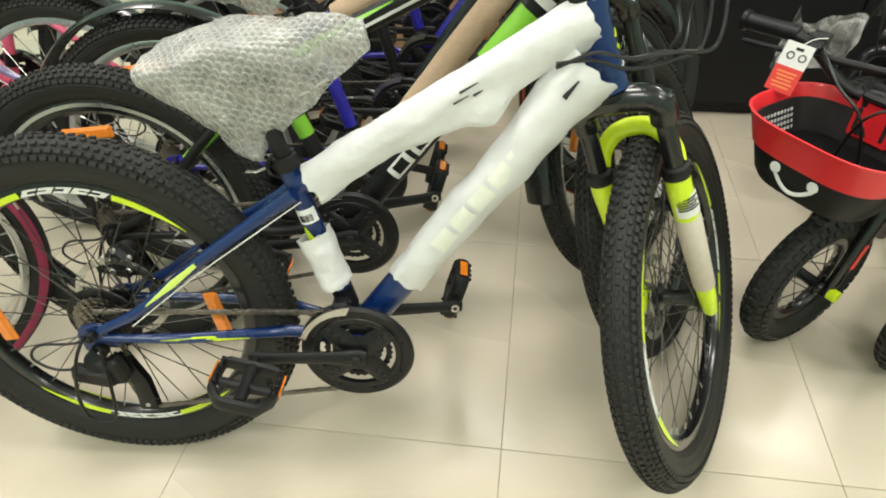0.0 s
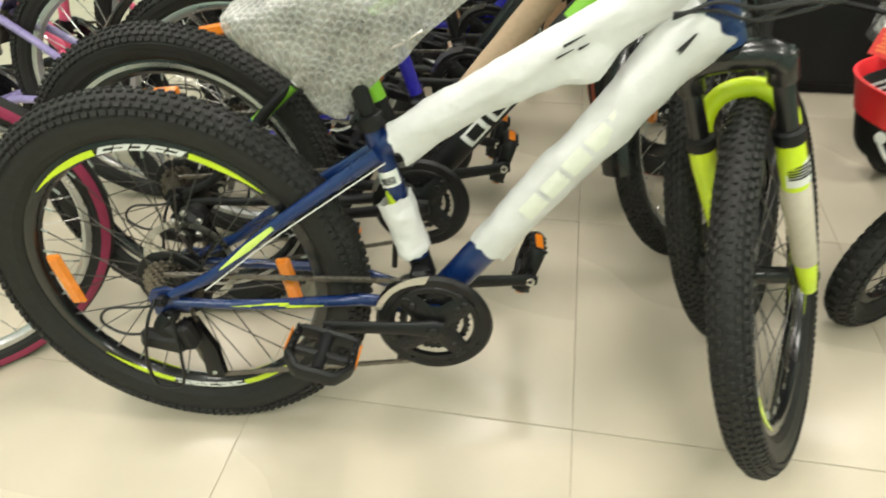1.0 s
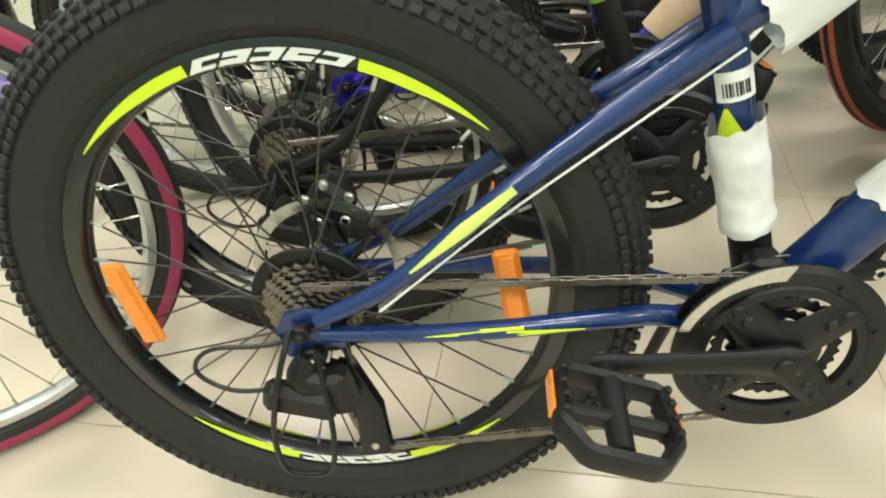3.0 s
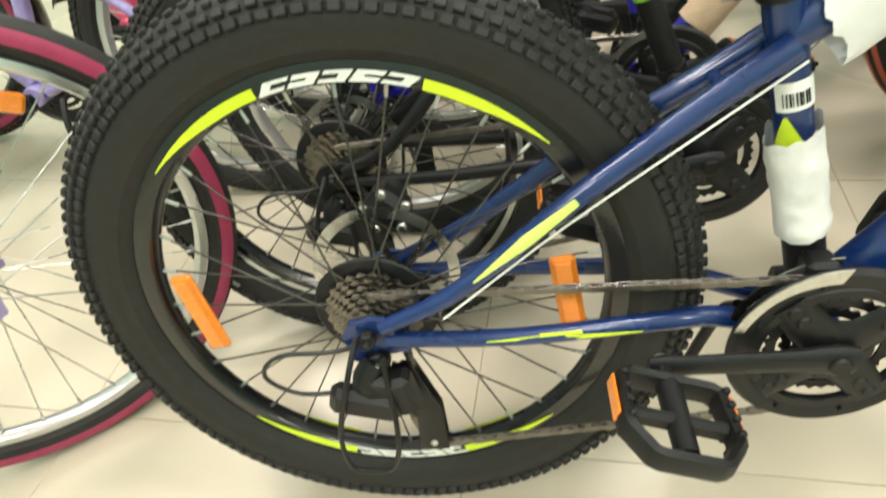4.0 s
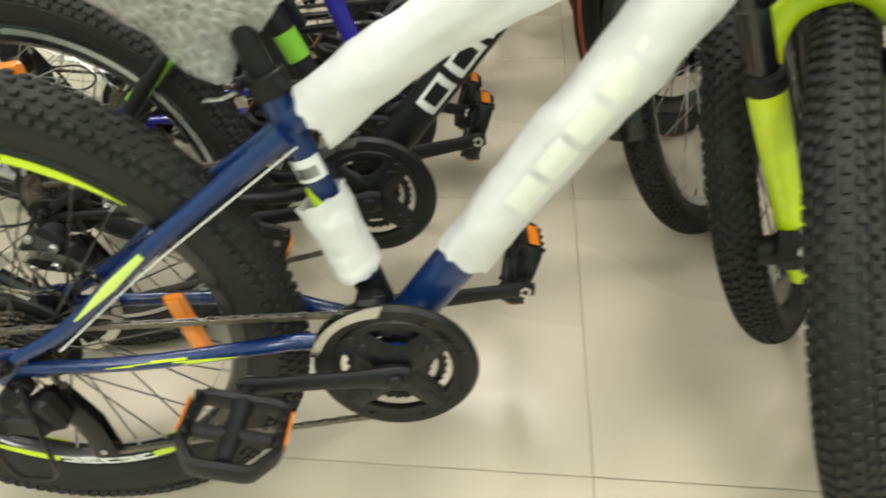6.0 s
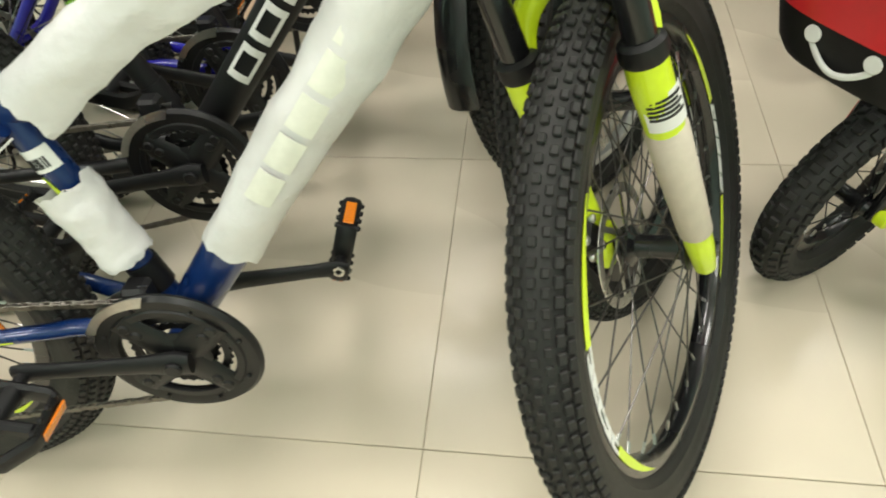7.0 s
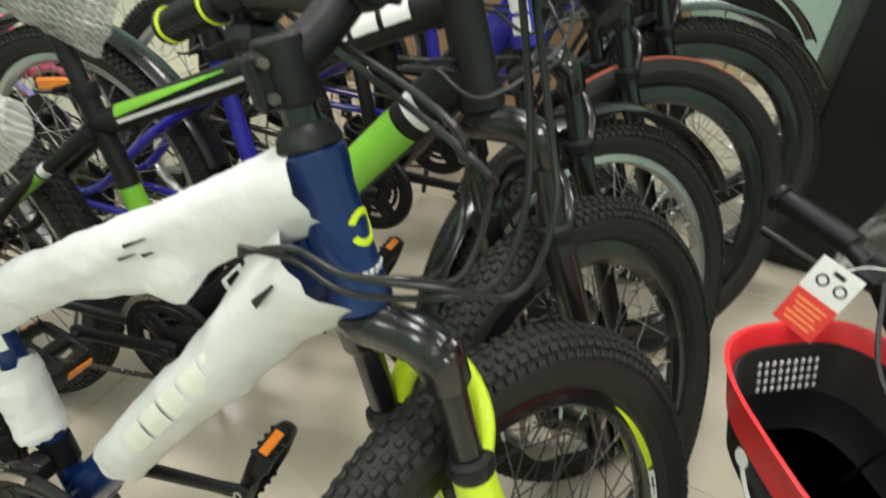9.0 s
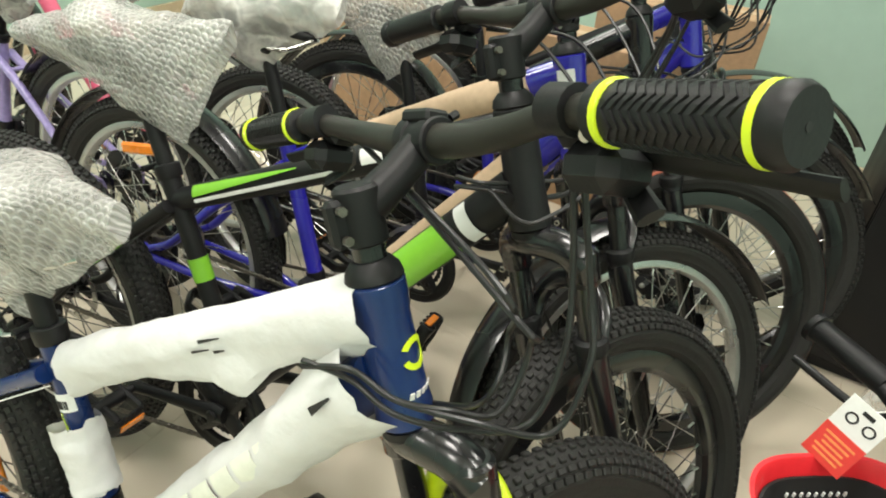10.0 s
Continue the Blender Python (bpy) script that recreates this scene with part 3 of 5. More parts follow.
def make_bicycle(m, label, group, frame_mat, steer=0.0, R=0.338, w=0.052, fork_mat=None, leg_mat=None, rear=None, front=None, wraps=False, saddle="bubble", bag=(0.166, -0.135, 0.36), guard=None,
                 detail=2, bars=True, chain=True, geom=None, fork_trim=True, seat_h=0.0, crank=None, stay_mat=None, seatwrap=None, rotor=True, arch_mat=None):
    """A mountain bicycle, rear contact at the origin, front to +x, drive side -y."""
    G = dict(hub=(0, R), bb=(0.465, 0.290), st=(0.372, 0.648), hb=(0.862, 0.755), ht=(0.818, 0.878), axle=0.455, rake=0.060)
    G.update(geom or {})
    fork_mat = fork_mat or BLACK
    leg_mat = leg_mat or fork_mat
    stay_mat = stay_mat or frame_mat
    root = thing("bicycle", m, label, "bicycle", group)
    V = lambda p, y=0.0: Vector((p[0], y, p[1]))
    hub, bb, st, hb, ht = (V(G[k]) for k in ("hub", "bb", "st", "hb", "ht"))
    k = (ht - hb).normalized()
    # frame
    tube(root, "seat_tube", bb, st, 0.0165, 0.0165, frame_mat)
    dt0, dt1 = bb + Vector((0.004, 0, 0.022)), hb + k * 0.044 + Vector((-0.01, 0, 0))
    tube(root, "down_tube", dt0, dt1, 0.024, 0.025, frame_mat, squash=(1.0, 1.12))
    tt0, tt1 = bb + (st - bb) * 0.87, ht - k * 0.022
    tube(root, "top_tube", tt0, tt1, 0.0175, 0.021, frame_mat, squash=(0.95, 1.1))
    g = sweep([hb - k * 0.004, hb, hb + k * 0.014, hb + k * 0.03, ht - k * 0.03, ht - k * 0.012, ht, ht + k * 0.003], [0.022, 0.0265, 0.0265, 0.0245, 0.0235, 0.0255, 0.0255, 0.022], 24)
    part("head_tube", g, frame_mat, root)
    part("headset", sweep([ht + k * 0.002, ht + k * 0.004, ht + k * 0.012, ht + k * 0.02], [0.024, 0.0255, 0.0235, 0.0165], 24), MATTE, root)
    part("lower_headset", sweep([hb - k * 0.016, hb - k * 0.012, hb - k * 0.004], [0.021, 0.0245, 0.0245], 24), MATTE, root)
    part("bottom_bracket", ypuck(bb.x, -0.040, 0.040, bb.z, 0.022), frame_mat, root)
    for s in (-1, 1):
        drop = V(G["hub"], s * 0.062) + Vector((-0.004, 0, -0.006))
        cs = V(G["bb"], s * 0.026) + Vector((-0.03, 0, 0.006))
        tube(root, "chain_stay", drop + Vector((0.02, 0, -0.004)), cs, 0.0085, 0.012, stay_mat, extra=[drop + Vector((0.16, -s * 0.002, -0.006)), drop + Vector((0.30, -s * 0.016, -0.004)), drop + Vector((0.36, -s * 0.03, -0.012))])
        stt = bb + (st - bb) * 0.86 + Vector((0, s * 0.022, 0))
        tube(root, "seat_stay", drop + Vector((0.018, 0, 0.012)), stt, 0.0085, 0.0122, stay_mat, extra=[drop + Vector((0.10, -s * 0.002, 0.055)), drop + (stt - drop) * 0.55 + Vector((0, s * 0.005, 0.0)), drop + (stt - drop) * 0.82 + Vector((0, -s * 0.002, 0.0))])
        o = [(-0.026, 0.004), (-0.016, 0.02), (0.010, 0.026), (0.034, 0.022), (0.030, 0.004), (0.046, -0.004), (0.042, -0.020), (0.010, -0.014), (-0.004, -0.034), (-0.020, -0.030), (-0.022, -0.012)]
        part("dropout", plate([(drop.x + a, drop.z + b) for a, b in o], 0.006, drop.y), stay_mat, root)
        part("axle_nut", ypuck(hub.x, s * 0.064, s * 0.078, hub.z, 0.0095, 6).join(ypuck(hub.x, s * 0.07, s * 0.086, hub.z, 0.005, 10)), MATTE, root)
    d0_ = V(G["hub"], -0.062) + Vector((-0.004, 0, -0.006))
    s0_ = bb + (st - bb) * 0.86 + Vector((0, -0.022, 0))
    part("stay_cable", sweep(smooth_path([d0_ + Vector((0.085, -0.010, 0.030)), d0_ + (s0_ - d0_) * 0.5 + Vector((0.008, -0.012, -0.012)), d0_ + (s0_ - d0_) * 0.8 + Vector((0.008, -0.008, -0.012)), s0_ + Vector((0.01, -0.004, -0.012))], 6), 0.0011, 6), PAPER if detail > 1 else CABLE, root, "pale thin gear cable" if detail > 1 else "")
    # stay bridge
    bp = V(G["hub"]) + (bb + (st - bb) * 0.86 - hub) * 0.87
    part("stay_bridge", rod(bp + Vector((0, -0.030, 0)), bp + Vector((0, 0.030, 0)), 0.006), stay_mat, root)
    # seat post and saddle
    sd = (st - bb).normalized()
    sh = 0.10 + seat_h
    part("seat_clamp", sweep([st - sd * 0.016, st - sd * 0.012, st + sd * 0.006, st + sd * 0.008], [0.019, 0.0205, 0.0205, 0.018], 20).join(rod(st + Vector((-0.022, -0.03, 0)), st + Vector((-0.022, 0.03, 0)), 0.005)), MATTE, root)
    part("clamp_lever", sweep(smooth_path([st + Vector((-0.022, -0.03, 0)), st + Vector((-0.035, -0.034, -0.004)), st + Vector((-0.052, -0.03, -0.006))], 4), 0.0042, 8, squash=(1, 0.5)), STEEL if detail > 1 else MATTE, root)
    top = st + sd * sh
    part("seat_post", rod(st - sd * 0.01, top, 0.0135, 18), MATTE, root)
    part("saddle", Geo().join(saddle_geo(), Matrix.Translation(top + Vector((0.002, 0, 0.050))) @ Matrix.Scale(0.76, 4)), MATTE, root, "black padded saddle")
    for s in (-1, 1):
        part("saddle_rail", sweep(smooth_path([top + Vector((-0.075, s * 0.022, 0.03)), top + Vector((-0.04, s * 0.022, 0.008)), top + Vector((0.05, s * 0.02, 0.008)), top + Vector((0.11, s * 0.008, 0.032))], 5), 0.0035, 8), STEEL, root)
    part("saddle_clamp", box(0.05, 0.05, 0.02, 0.005, Matrix.Translation(top + Vector((0, 0, 0.004)))), MATTE, root)
    if saddle:
        wrapped_saddle(root, (top.x + bag[0], top.z + 0.088), (top.x + bag[1], top.z + 0.050), 0.150 if saddle == "bubble" else 0.10, seed=m.translation.y * 3 + 1, material=BUBBLE if saddle == "bubble" else FILM, label="clear bubble wrap over the saddle" if saddle == "bubble" else "cloudy plastic bag over the saddle", peak=bag[2])
    # fork, wheels and bars in the steering frame
    S = rot_about(k, radians(steer), hb)
    fdir = Vector((k.z, 0, -k.x))
    ax = hb - k * G["axle"] + fdir * G["rake"]
    part("steerer", rod(hb - k * 0.02, ht + k * 0.075, 0.0145, 18), BLACK, root)
    crown_z = hb - k * 0.034
    legoff = 0.060
    g = Geo()
    cpts = [crown_z + Vector((0, -legoff - 0.004, 0)) - k * 0.016 + fdir * 0.02, crown_z + Vector((0, -legoff * 0.75, 0)) + k * 0.006 + fdir * 0.012, crown_z + k * 0.016, crown_z + Vector((0, legoff * 0.75, 0)) + k * 0.006 + fdir * 0.012, crown_z + Vector((0, legoff + 0.004, 0)) - k * 0.016 + fdir * 0.02]
    g.join(sweep(smooth_path(cpts, 6), [0.021] * 25, 14, squash=(1.0, 1.0)))
    for s in (-1, 1):
        c = crown_z + Vector((0, s * legoff, 0)) + fdir * 0.02
        g.join(sweep([c + k * 0.006, c + k * 0.002, c - k * 0.036, c - k * 0.04], [0.017, 0.0205, 0.0205, 0.018], 18))
    crown = part("fork_crown", g, BLACK, root, "", S)
    for s in (-1, 1):
        c = crown_z + Vector((0, s * legoff, 0)) + fdir * 0.02
        seal = c - k * 0.122
        end = ax + Vector((0, s * legoff, 0)) - fdir * 0.012
        part("stanchion", rod(c - k * 0.03, seal - k * 0.02, 0.0145, 18), BLACK, root, "glossy black fork stanchion", S)
        part("dust_seal", sweep([seal + k * 0.012, seal + k * 0.008, seal - k * 0.004, seal - k * 0.010], [0.0165, 0.0215, 0.0225, 0.020], 18), MATTE, root, "", S)
        leg = sweep([seal - k * 0.006, seal - k * 0.03, seal + (end - seal) * 0.5, seal + (end - seal) * 0.93, end - k * 0.018, end - k * 0.024], [0.0195, 0.020, 0.0175, 0.0160, 0.0125, 0.008], 18)
        leg.join(plate([(-0.016, 0.03), (0.010, 0.03), (0.022, 0.008), (0.020, -0.012), (0.004, -0.018), (-0.014, -0.010)], 0.008), Matrix.Translation(ax + Vector((0, s * 0.054, 0))))
        part("fork_leg", leg, leg_mat, root, "", S)
        part("axle_nut", Geo().join(ypuck(0, s * 0.060, s * 0.076, 0, 0.009, 6), Matrix.Translation(ax)), BLACK, root, "", S)
    a0 = crown_z + fdir * 0.02 - k * 0.142
    arch = [a0 + Vector((0, -legoff, 0)), a0 + Vector((0, -legoff * 0.95, 0)) + k * 0.045 + fdir * 0.024, a0 + Vector((0, -legoff * 0.58, 0)) + k * 0.075 + fdir * 0.036, a0 + k * 0.084 + fdir * 0.040,
            a0 + Vector((0, legoff * 0.58, 0)) + k * 0.075 + fdir * 0.036, a0 + Vector((0, legoff * 0.95, 0)) + k * 0.045 + fdir * 0.024, a0 + Vector((0, legoff, 0))]
    part("fork_arch", sweep(smooth_path(arch, 6), 0.0135, 12, squash=(0.75, 1.1), up=tuple(fdir)), arch_mat or leg_mat, root, "", S)
    fw = dict(R=R, w=w)
    fw.update(front or {})
    make_wheel(root, S @ Matrix.Translation(ax + Vector((0, -0.008 if detail > 1 else 0, 0))) @ Matrix.Rotation(radians(80 if detail > 1 else 0), 4, "Y"), name="front_wheel", **fw)
    rw = dict(R=R, w=w)
    rw.update(rear or {})
    make_wheel(root, Matrix.Translation(hub), name="rear_wheel", **rw)
    # stem and handlebar
    if bars:
        sb = ht + k * 0.055
        bc = sb + fdir * 0.075 + k * 0.045
        stem = sweep([sb - k * 0.022, sb - k * 0.02, sb + k * 0.024, sb + k * 0.027], [0.017, 0.0192, 0.0192, 0.016], 18)
        stem.join(sweep([sb + k * 0.004, sb + (bc - sb) * 0.5, bc - (bc - sb) * 0.08], [0.0185, 0.0165, 0.0165], 16))
        part("stem_faceplate", Geo().join(lathe([(0.0005, -0.022), (0.0190, -0.022), (0.0205, -0.0205), (0.0205, -0.0085), (0.0185, -0.007), (0.0185, 0.007), (0.0205, 0.0085), (0.0205, 0.0205), (0.0190, 0.022), (0.0005, 0.022)], 28, False), Matrix.Translation(bc)), MATTE, root, "", S)
        part("bar_clamp", box(0.024, 0.040, 0.012, 0.003, Matrix.Translation(bc + k * 0.019 + fdir * 0.004)), MATTE, root, "", S)
        part("steerer_clamp", box(0.016, 0.022, 0.040, 0.004, Matrix.Translation(sb - fdir * 0.019) @ k.to_track_quat("Z", "Y").to_matrix().to_4x4()), MATTE, root, "", S)
        part("stem", stem, MATTE, root, "black handlebar stem", S)
        for s in (-1, 1):
            for e in (-1, 1):
                part("faceplate_bolt", rod(bc + Vector((0, s * 0.018, 0)) + (fdir * 0.016 + k * e * 0.015), bc + Vector((0, s * 0.018, 0)) + (fdir * 0.024 + k * e * 0.017), 0.004, 8), MATTE, root, "", S)
        for e in (-0.012, 0.012):
            part("stem_bolt", rod(sb - fdir * 0.022 + k * e + Vector((0, -0.016, 0)), sb - fdir * 0.022 + k * e + Vector((0, -0.010, 0)), 0.0042, 6), CHAINM, root, "steel stem bolt", S)
        half = 0.317
        hp = [bc + Vector((0, -half, 0.014)) - fdir * 0.035, bc + Vector((0, -0.19, 0.022)) - fdir * 0.020, bc + Vector((0, -0.10, 0.006)), bc + Vector((0, -0.05, 0)), bc, bc + Vector((0, 0.05, 0)), bc + Vector((0, 0.10, 0.006)), bc + Vector((0, 0.19, 0.022)) - fdir * 0.020, bc + Vector((0, half, 0.014)) - fdir * 0.035]
        path = smooth_path(hp, 6)
        part("handlebar", sweep(path, [0.0112 + 0.0045 * max(0, 1 - abs((p - bc).y) / 0.13) for p in path], 16), BARGREY, root, "satin black riser handlebar", S)
        for s in (-1, 1):
            e = hp[0] if s < 0 else hp[-1]
            i = hp[1] if s < 0 else hp[-2]
            d = (e - i).normalized()
            q0, q1 = e - d * 0.118, e + d * 0.004
            G0 = sweep([q0, q0 + d * 0.002, q0 + d * 0.012], [0.015, 0.0185, 0.0185], 20)
            n = 22
            G0.join(sweep([q0 + d * (0.012 + 0.094 * j / n) for j in range(n + 1)], [0.0172 + (0.0008 if j % 2 else 0) for j in range(n + 1)], 24))
            G0.join(sweep([q1 - d * 0.016, q1 - d * 0.012, q1 - d * 0.004, q1], [0.0178, 0.0195, 0.0195, 0.017], 24))
            grip = part("grip", G0, PLASTIC, root, "black rubber handlebar grip", S)
            if detail > 1:
                side = Vector((0, 0, 1))
                u = (side - d * side.dot(d)).normalized()
                wv = d.cross(u)
                ch = Geo()
                for r in range(13):
                    for c in range(24):
                        a0_, a1_ = 2 * math.pi * c / 24, 2 * math.pi * (c + 1) / 24
                        za = 0.007 * abs((c % 4) - 2) / 2
                        zb = 0.007 * abs(((c + 1) % 4 if (c + 1) % 4 else 4) - 2) / 2
                        base = q0 + d * (0.0165 + r * 0.0064)
                        rr0, rr1 = 0.0172, 0.0188
                        vv = []
                        for a_, z_ in ((a0_, za), (a1_, zb)):
                            rad = math.cos(a_) * u + math.sin(a_) * wv
                            for dd, rr in ((0, rr0), (0.0006, rr1), (0.0034, rr1), (0.0040, rr0)):
                                vv.append(base + d * (z_ + dd) + rad * rr)
                        ch.add(vv, [(0, 1, 5, 4), (1, 2, 6, 5), (2, 3, 7, 6)])
                part("grip_ribs", ch, PLASTIC, grip, "zigzag rubber ribs")
                for qq in (q0 + d * 0.0115, q1 - d * 0.0165):
                    part("grip_ring", sweep([qq - d * 0.001, qq, qq + d * 0.004, qq + d * 0.005], [0.018, 0.0198, 0.0198, 0.018], 24), NEON, grip, "neon yellow grip ring")
                # small black disc paints the shade of the open hole in the grip end
                part("grip_hole_shade", sweep([q1 - d * 0.0012, q1 + d * 0.0004], [0.0024, 0.0024], 10), INK, grip)
            # brake lever and shifter
            bpos = q0 - d * 0.03
            down = -k * 0.7 + fdir * 0.72
            lv = Geo()
            lv.join(sweep([bpos - d * 0.012, bpos + d * 0.012], 0.0165, 16))
            lv.join(box(0.032, 0.034, 0.022, 0.006, Matrix.Translation(bpos + down * 0.026)))
            part("lever_mount", lv, PLASTIC, root, "", S)
            part("brake_lever", sweep(smooth_path([bpos + down * 0.03, bpos + down * 0.048 + d * 0.03, bpos + down * 0.050 + d * 0.09, bpos + down * 0.054 + d * 0.15], 5), [0.0075] * 10 + [0.006] * 6, 10, squash=(1.3, 0.6)), MATTE, root, "black brake lever", S)
            sp = q0 - d * 0.012
            sg = box(0.05, 0.045, 0.032, 0.010, Matrix.Translation(sp + down * 0.035 - k * 0.014 - fdir * 0.012))
            sg.join(sweep([sp + down * 0.05 - k * 0.02, sp + down * 0.055 - k * 0.028 + d * 0.028 - fdir * 0.02], [0.006, 0.007], 8, squash=(1.4, 0.6)))
            part("shifter", sg, PLASTIC, root, "", S)
            part("lever_bolts", rod(bpos + down * 0.02 + d * 0.018 - fdir * 0.012, bpos + down * 0.02 + d * 0.018 - fdir * 0.018, 0.0045, 8).join(rod(bpos + down * 0.02 + d * 0.045 - fdir * 0.010, bpos + down * 0.02 + d * 0.045 - fdir * 0.016, 0.004, 8)), STEEL, root, "", S)
            # cables loop forward of the head tube down to the frame
            for q in range(2):
                cstart = S @ (bpos + down * (0.03 + 0.012 * q) - d * 0.02)
                mid1 = S @ (bc + fdir * (0.10 + 0.035 * q) + Vector((0, s * (0.10 - 0.03 * q), -0.05)))
                mid2 = S @ (hb + k * (0.03 + 0.03 * q) + fdir * (0.13 + 0.02 * q) + Vector((0, -s * 0.02, 0)))
                if q == 0 and s > 0:
                    ends = [S @ (hb + fdir * 0.05 + Vector((0, 0.07, -0.02))), S @ (ax + Vector((0, 0.075, 0.16))), S @ (ax + Vector((0, 0.07, 0.07)))]
                else:
                    ends = [hb + k * (0.05 - 0.02 * q) + Vector((0.03, -0.055 * s, 0)), hb + k * 0.055 + Vector((-0.03, -0.040, -0.008 * q)), hb + k * 0.05 + Vector((-0.075, -0.036, -0.012 * q))]
                run = [cstart, mid1, mid2, *ends]
                if detail > 1:
                    out = 0.120 + 0.020 * q if s < 0 else 0.076 + 0.018 * q
                    run = [cstart, hb + Vector((out * 0.90, -0.015 - 0.03 * s, 0.185 - 0.02 * q)), hb + Vector((out, 0.0, 0.118)), hb + Vector((out * 0.92, -0.02, 0.062)), hb + Vector((out * 0.55, -0.042, 0.050 + 0.012 * q)),
                           hb + Vector((0.010, -0.048, 0.042 + 0.014 * q)), hb + Vector((-0.035, -0.043, 0.052 + 0.010 * q)), hb + Vector((-0.085, -0.040, 0.048 - 0.006 * q))]
                    if q == 0 and s > 0:
                        run = run[:4] + [S @ (hb + fdir * 0.05 + Vector((0, 0.07, -0.05))), S @ (ax + Vector((0, 0.078, 0.16))), S @ (ax + Vector((0, 0.07, 0.07)))]
                part("brake_cable" if q == 0 else "shift_cable", sweep(smooth_path(run, 8), 0.0027, 8), CABLE, root)
    # drive train
    if chain:
        rc_ = V(G["bb"])
        cr = crank if crank is not None else 175.0
        for r, y, tth, mt in ((0.090, -0.050, 42, PLASTIC), (0.0620, -0.045, 32, MATTE), (0.0445, -0.039, 22, MATTE)):
            part("chainring", Geo().join(gear(r, tth, 0.003, r - 0.012 if r < 0.08 else 0.068), Matrix.Translation((bb.x, y, bb.z))), mt if detail > 1 else MATTE, root)
        sp = Geo()
        for i in range(4):
            a = radians(cr + 45 + i * 90)
            sp.join(sweep([bb + Vector((0, -0.052, 0)), bb + Vector((0.080 * math.cos(a), -0.054, 0.080 * math.sin(a)))], [0.025, 0.018], 12, squash=(0.30, 1), up=(0, 1, 0)))
            for rr in (0.054, 0.0700):
                b_ = bb + Vector((rr * math.cos(a), 0, rr * math.sin(a)))
                sp.join(ypuck(b_.x, -0.0615, -0.044, b_.z, 0.0075, 12))
        gr = lathe([(0.0675, -0.054), (0.0695, -0.0575), (0.0780, -0.0575), (0.0800, -0.0555), (0.0915, -0.0575), (0.0955, -0.0575), (0.1005, -0.052), (0.0995, -0.048), (0.093, -0.053), (0.0675, -0.0525)], 64)
        gr.join(lathe([(0.020, -0.056), (0.036, -0.056), (0.040, -0.054), (0.036, -0.051), (0.020, -0.051)], 48))
        guard_ob = part("chain_guard", Geo().join(gr, Matrix.Translation((bb.x, 0, bb.z))).join(sp), PLASTIC, root, "black plastic chain guard")
        if detail > 1:
            for i in range(8):
                a = radians(cr + 22 + i * 45)
                part("guard_bolt", ypuck(bb.x + 0.085 * math.cos(a), -0.060, -0.056, bb.z + 0.085 * math.sin(a), 0.0028, 8), MATTE, guard_ob)
        for s, a in ((-1, cr), (1, cr + 180)):
            d = Vector((math.cos(radians(a)), 0, math.sin(radians(a))))
            c0, c1 = bb + Vector((0, s * 0.066, 0)), bb + d * 0.17 + Vector((0, 0.103 if s > 0 else -0.085, 0))
            g = sweep([c0 - d * 0.018, c0, c0 + (c1 - c0) * 0.25, c0 + (c1 - c0) * 0.8, c1, c1 + d * 0.014], [0.016, 0.019, 0.014, 0.012, 0.0145, 0.010], 14, squash=(0.55, 1), up=(0, 1, 0))
            part("crank_arm", g, MATTE, root, "black crank arm")
            part("pedal_axle_end", lathe_at(c1, [(0.0045, -s * 0.0065), (0.0085, -s * 0.0065), (0.0085, -s * 0.009), (0.0045, -s * 0.009)]), STEEL, root, "bright threaded axle end")
            part("crank_cap", ypuck(c0.x, c0.y + s * 0.008, c0.y + s * 0.014, c0.z, 0.011, 16), PLASTIC, root)
            pm = Matrix.Rotation(radians(180 if s > 0 else 0), 4, "Z") @ Matrix.Rotation(radians(72 if s > 0 else 18), 4, "Y")
            make_pedal(root, Matrix.Translation(c1 + Vector((0, s * 0.008, 0))), pm)
        # cassette, chain, derailleurs
        for i in range(7):
            r = 0.026 + i * 0.0048
            part("sprocket", Geo().join(gear(r, 12 + i * 2, 0.0022, 0.012), Matrix.Translation((hub.x, -0.058 + i * 0.0048, hub.z))), BROWNST, root)
        part("spoke_guard", Geo().join(lathe([(0.03, -0.024), (0.066, -0.024), (0.068, -0.022), (0.066, -0.020), (0.03, -0.020)], 40), Matrix.Translation((hub.x, 0, hub.z))), PLASTIC, root, "black plastic spoke protector")
        jw = [hub + Vector((0.022, -0.05, -0.072)), hub + Vector((0.046, -0.05, -0.178))]
        upper = [hub + Vector((0.004, -0.046, 0.036)), bb + Vector((0.010, -0.048, 0.086))]
        lower = [jw[1] + Vector((0.008, 0, -0.012)), bb + Vector((-0.012, -0.048, -0.086))]
        for a, b in (upper, lower, (hub + Vector((0.03, -0.048, -0.018)), jw[0] + Vector((0.014, 0, 0))), (jw[0] + Vector((-0.012, 0, -0.004)), jw[1] + Vector((-0.012, 0, 0)))):
            g = Geo()
            n = max(2, int((b - a).length / 0.0127))
            dd = (b - a) / n
            for i in range(n):
                c = a + dd * (i + 0.5)
                rot = dd.to_track_quat("X", "Z").to_matrix().to_4x4()
                yy = 0.0028 if i % 2 else 0.0018
                for s in (-1, 1):
                    g.join(box(0.0150, 0.0012, 0.0078, 0.0005, Matrix.Translation(c) @ rot @ Matrix.Translation((0, s * yy, 0))))
                g.join(rod(c - dd * 0.5 + Vector((0, -0.0035, 0)), c - dd * 0.5 + Vector((0, 0.0035, 0)), 0.0030, 6))
            part("chain", g, CHAINM, root, "oiled steel chain")
        dg = Geo()
        dg.join(ypuck(hub.x + 0.004, -0.074, -0.058, hub.z - 0.036, 0.013))
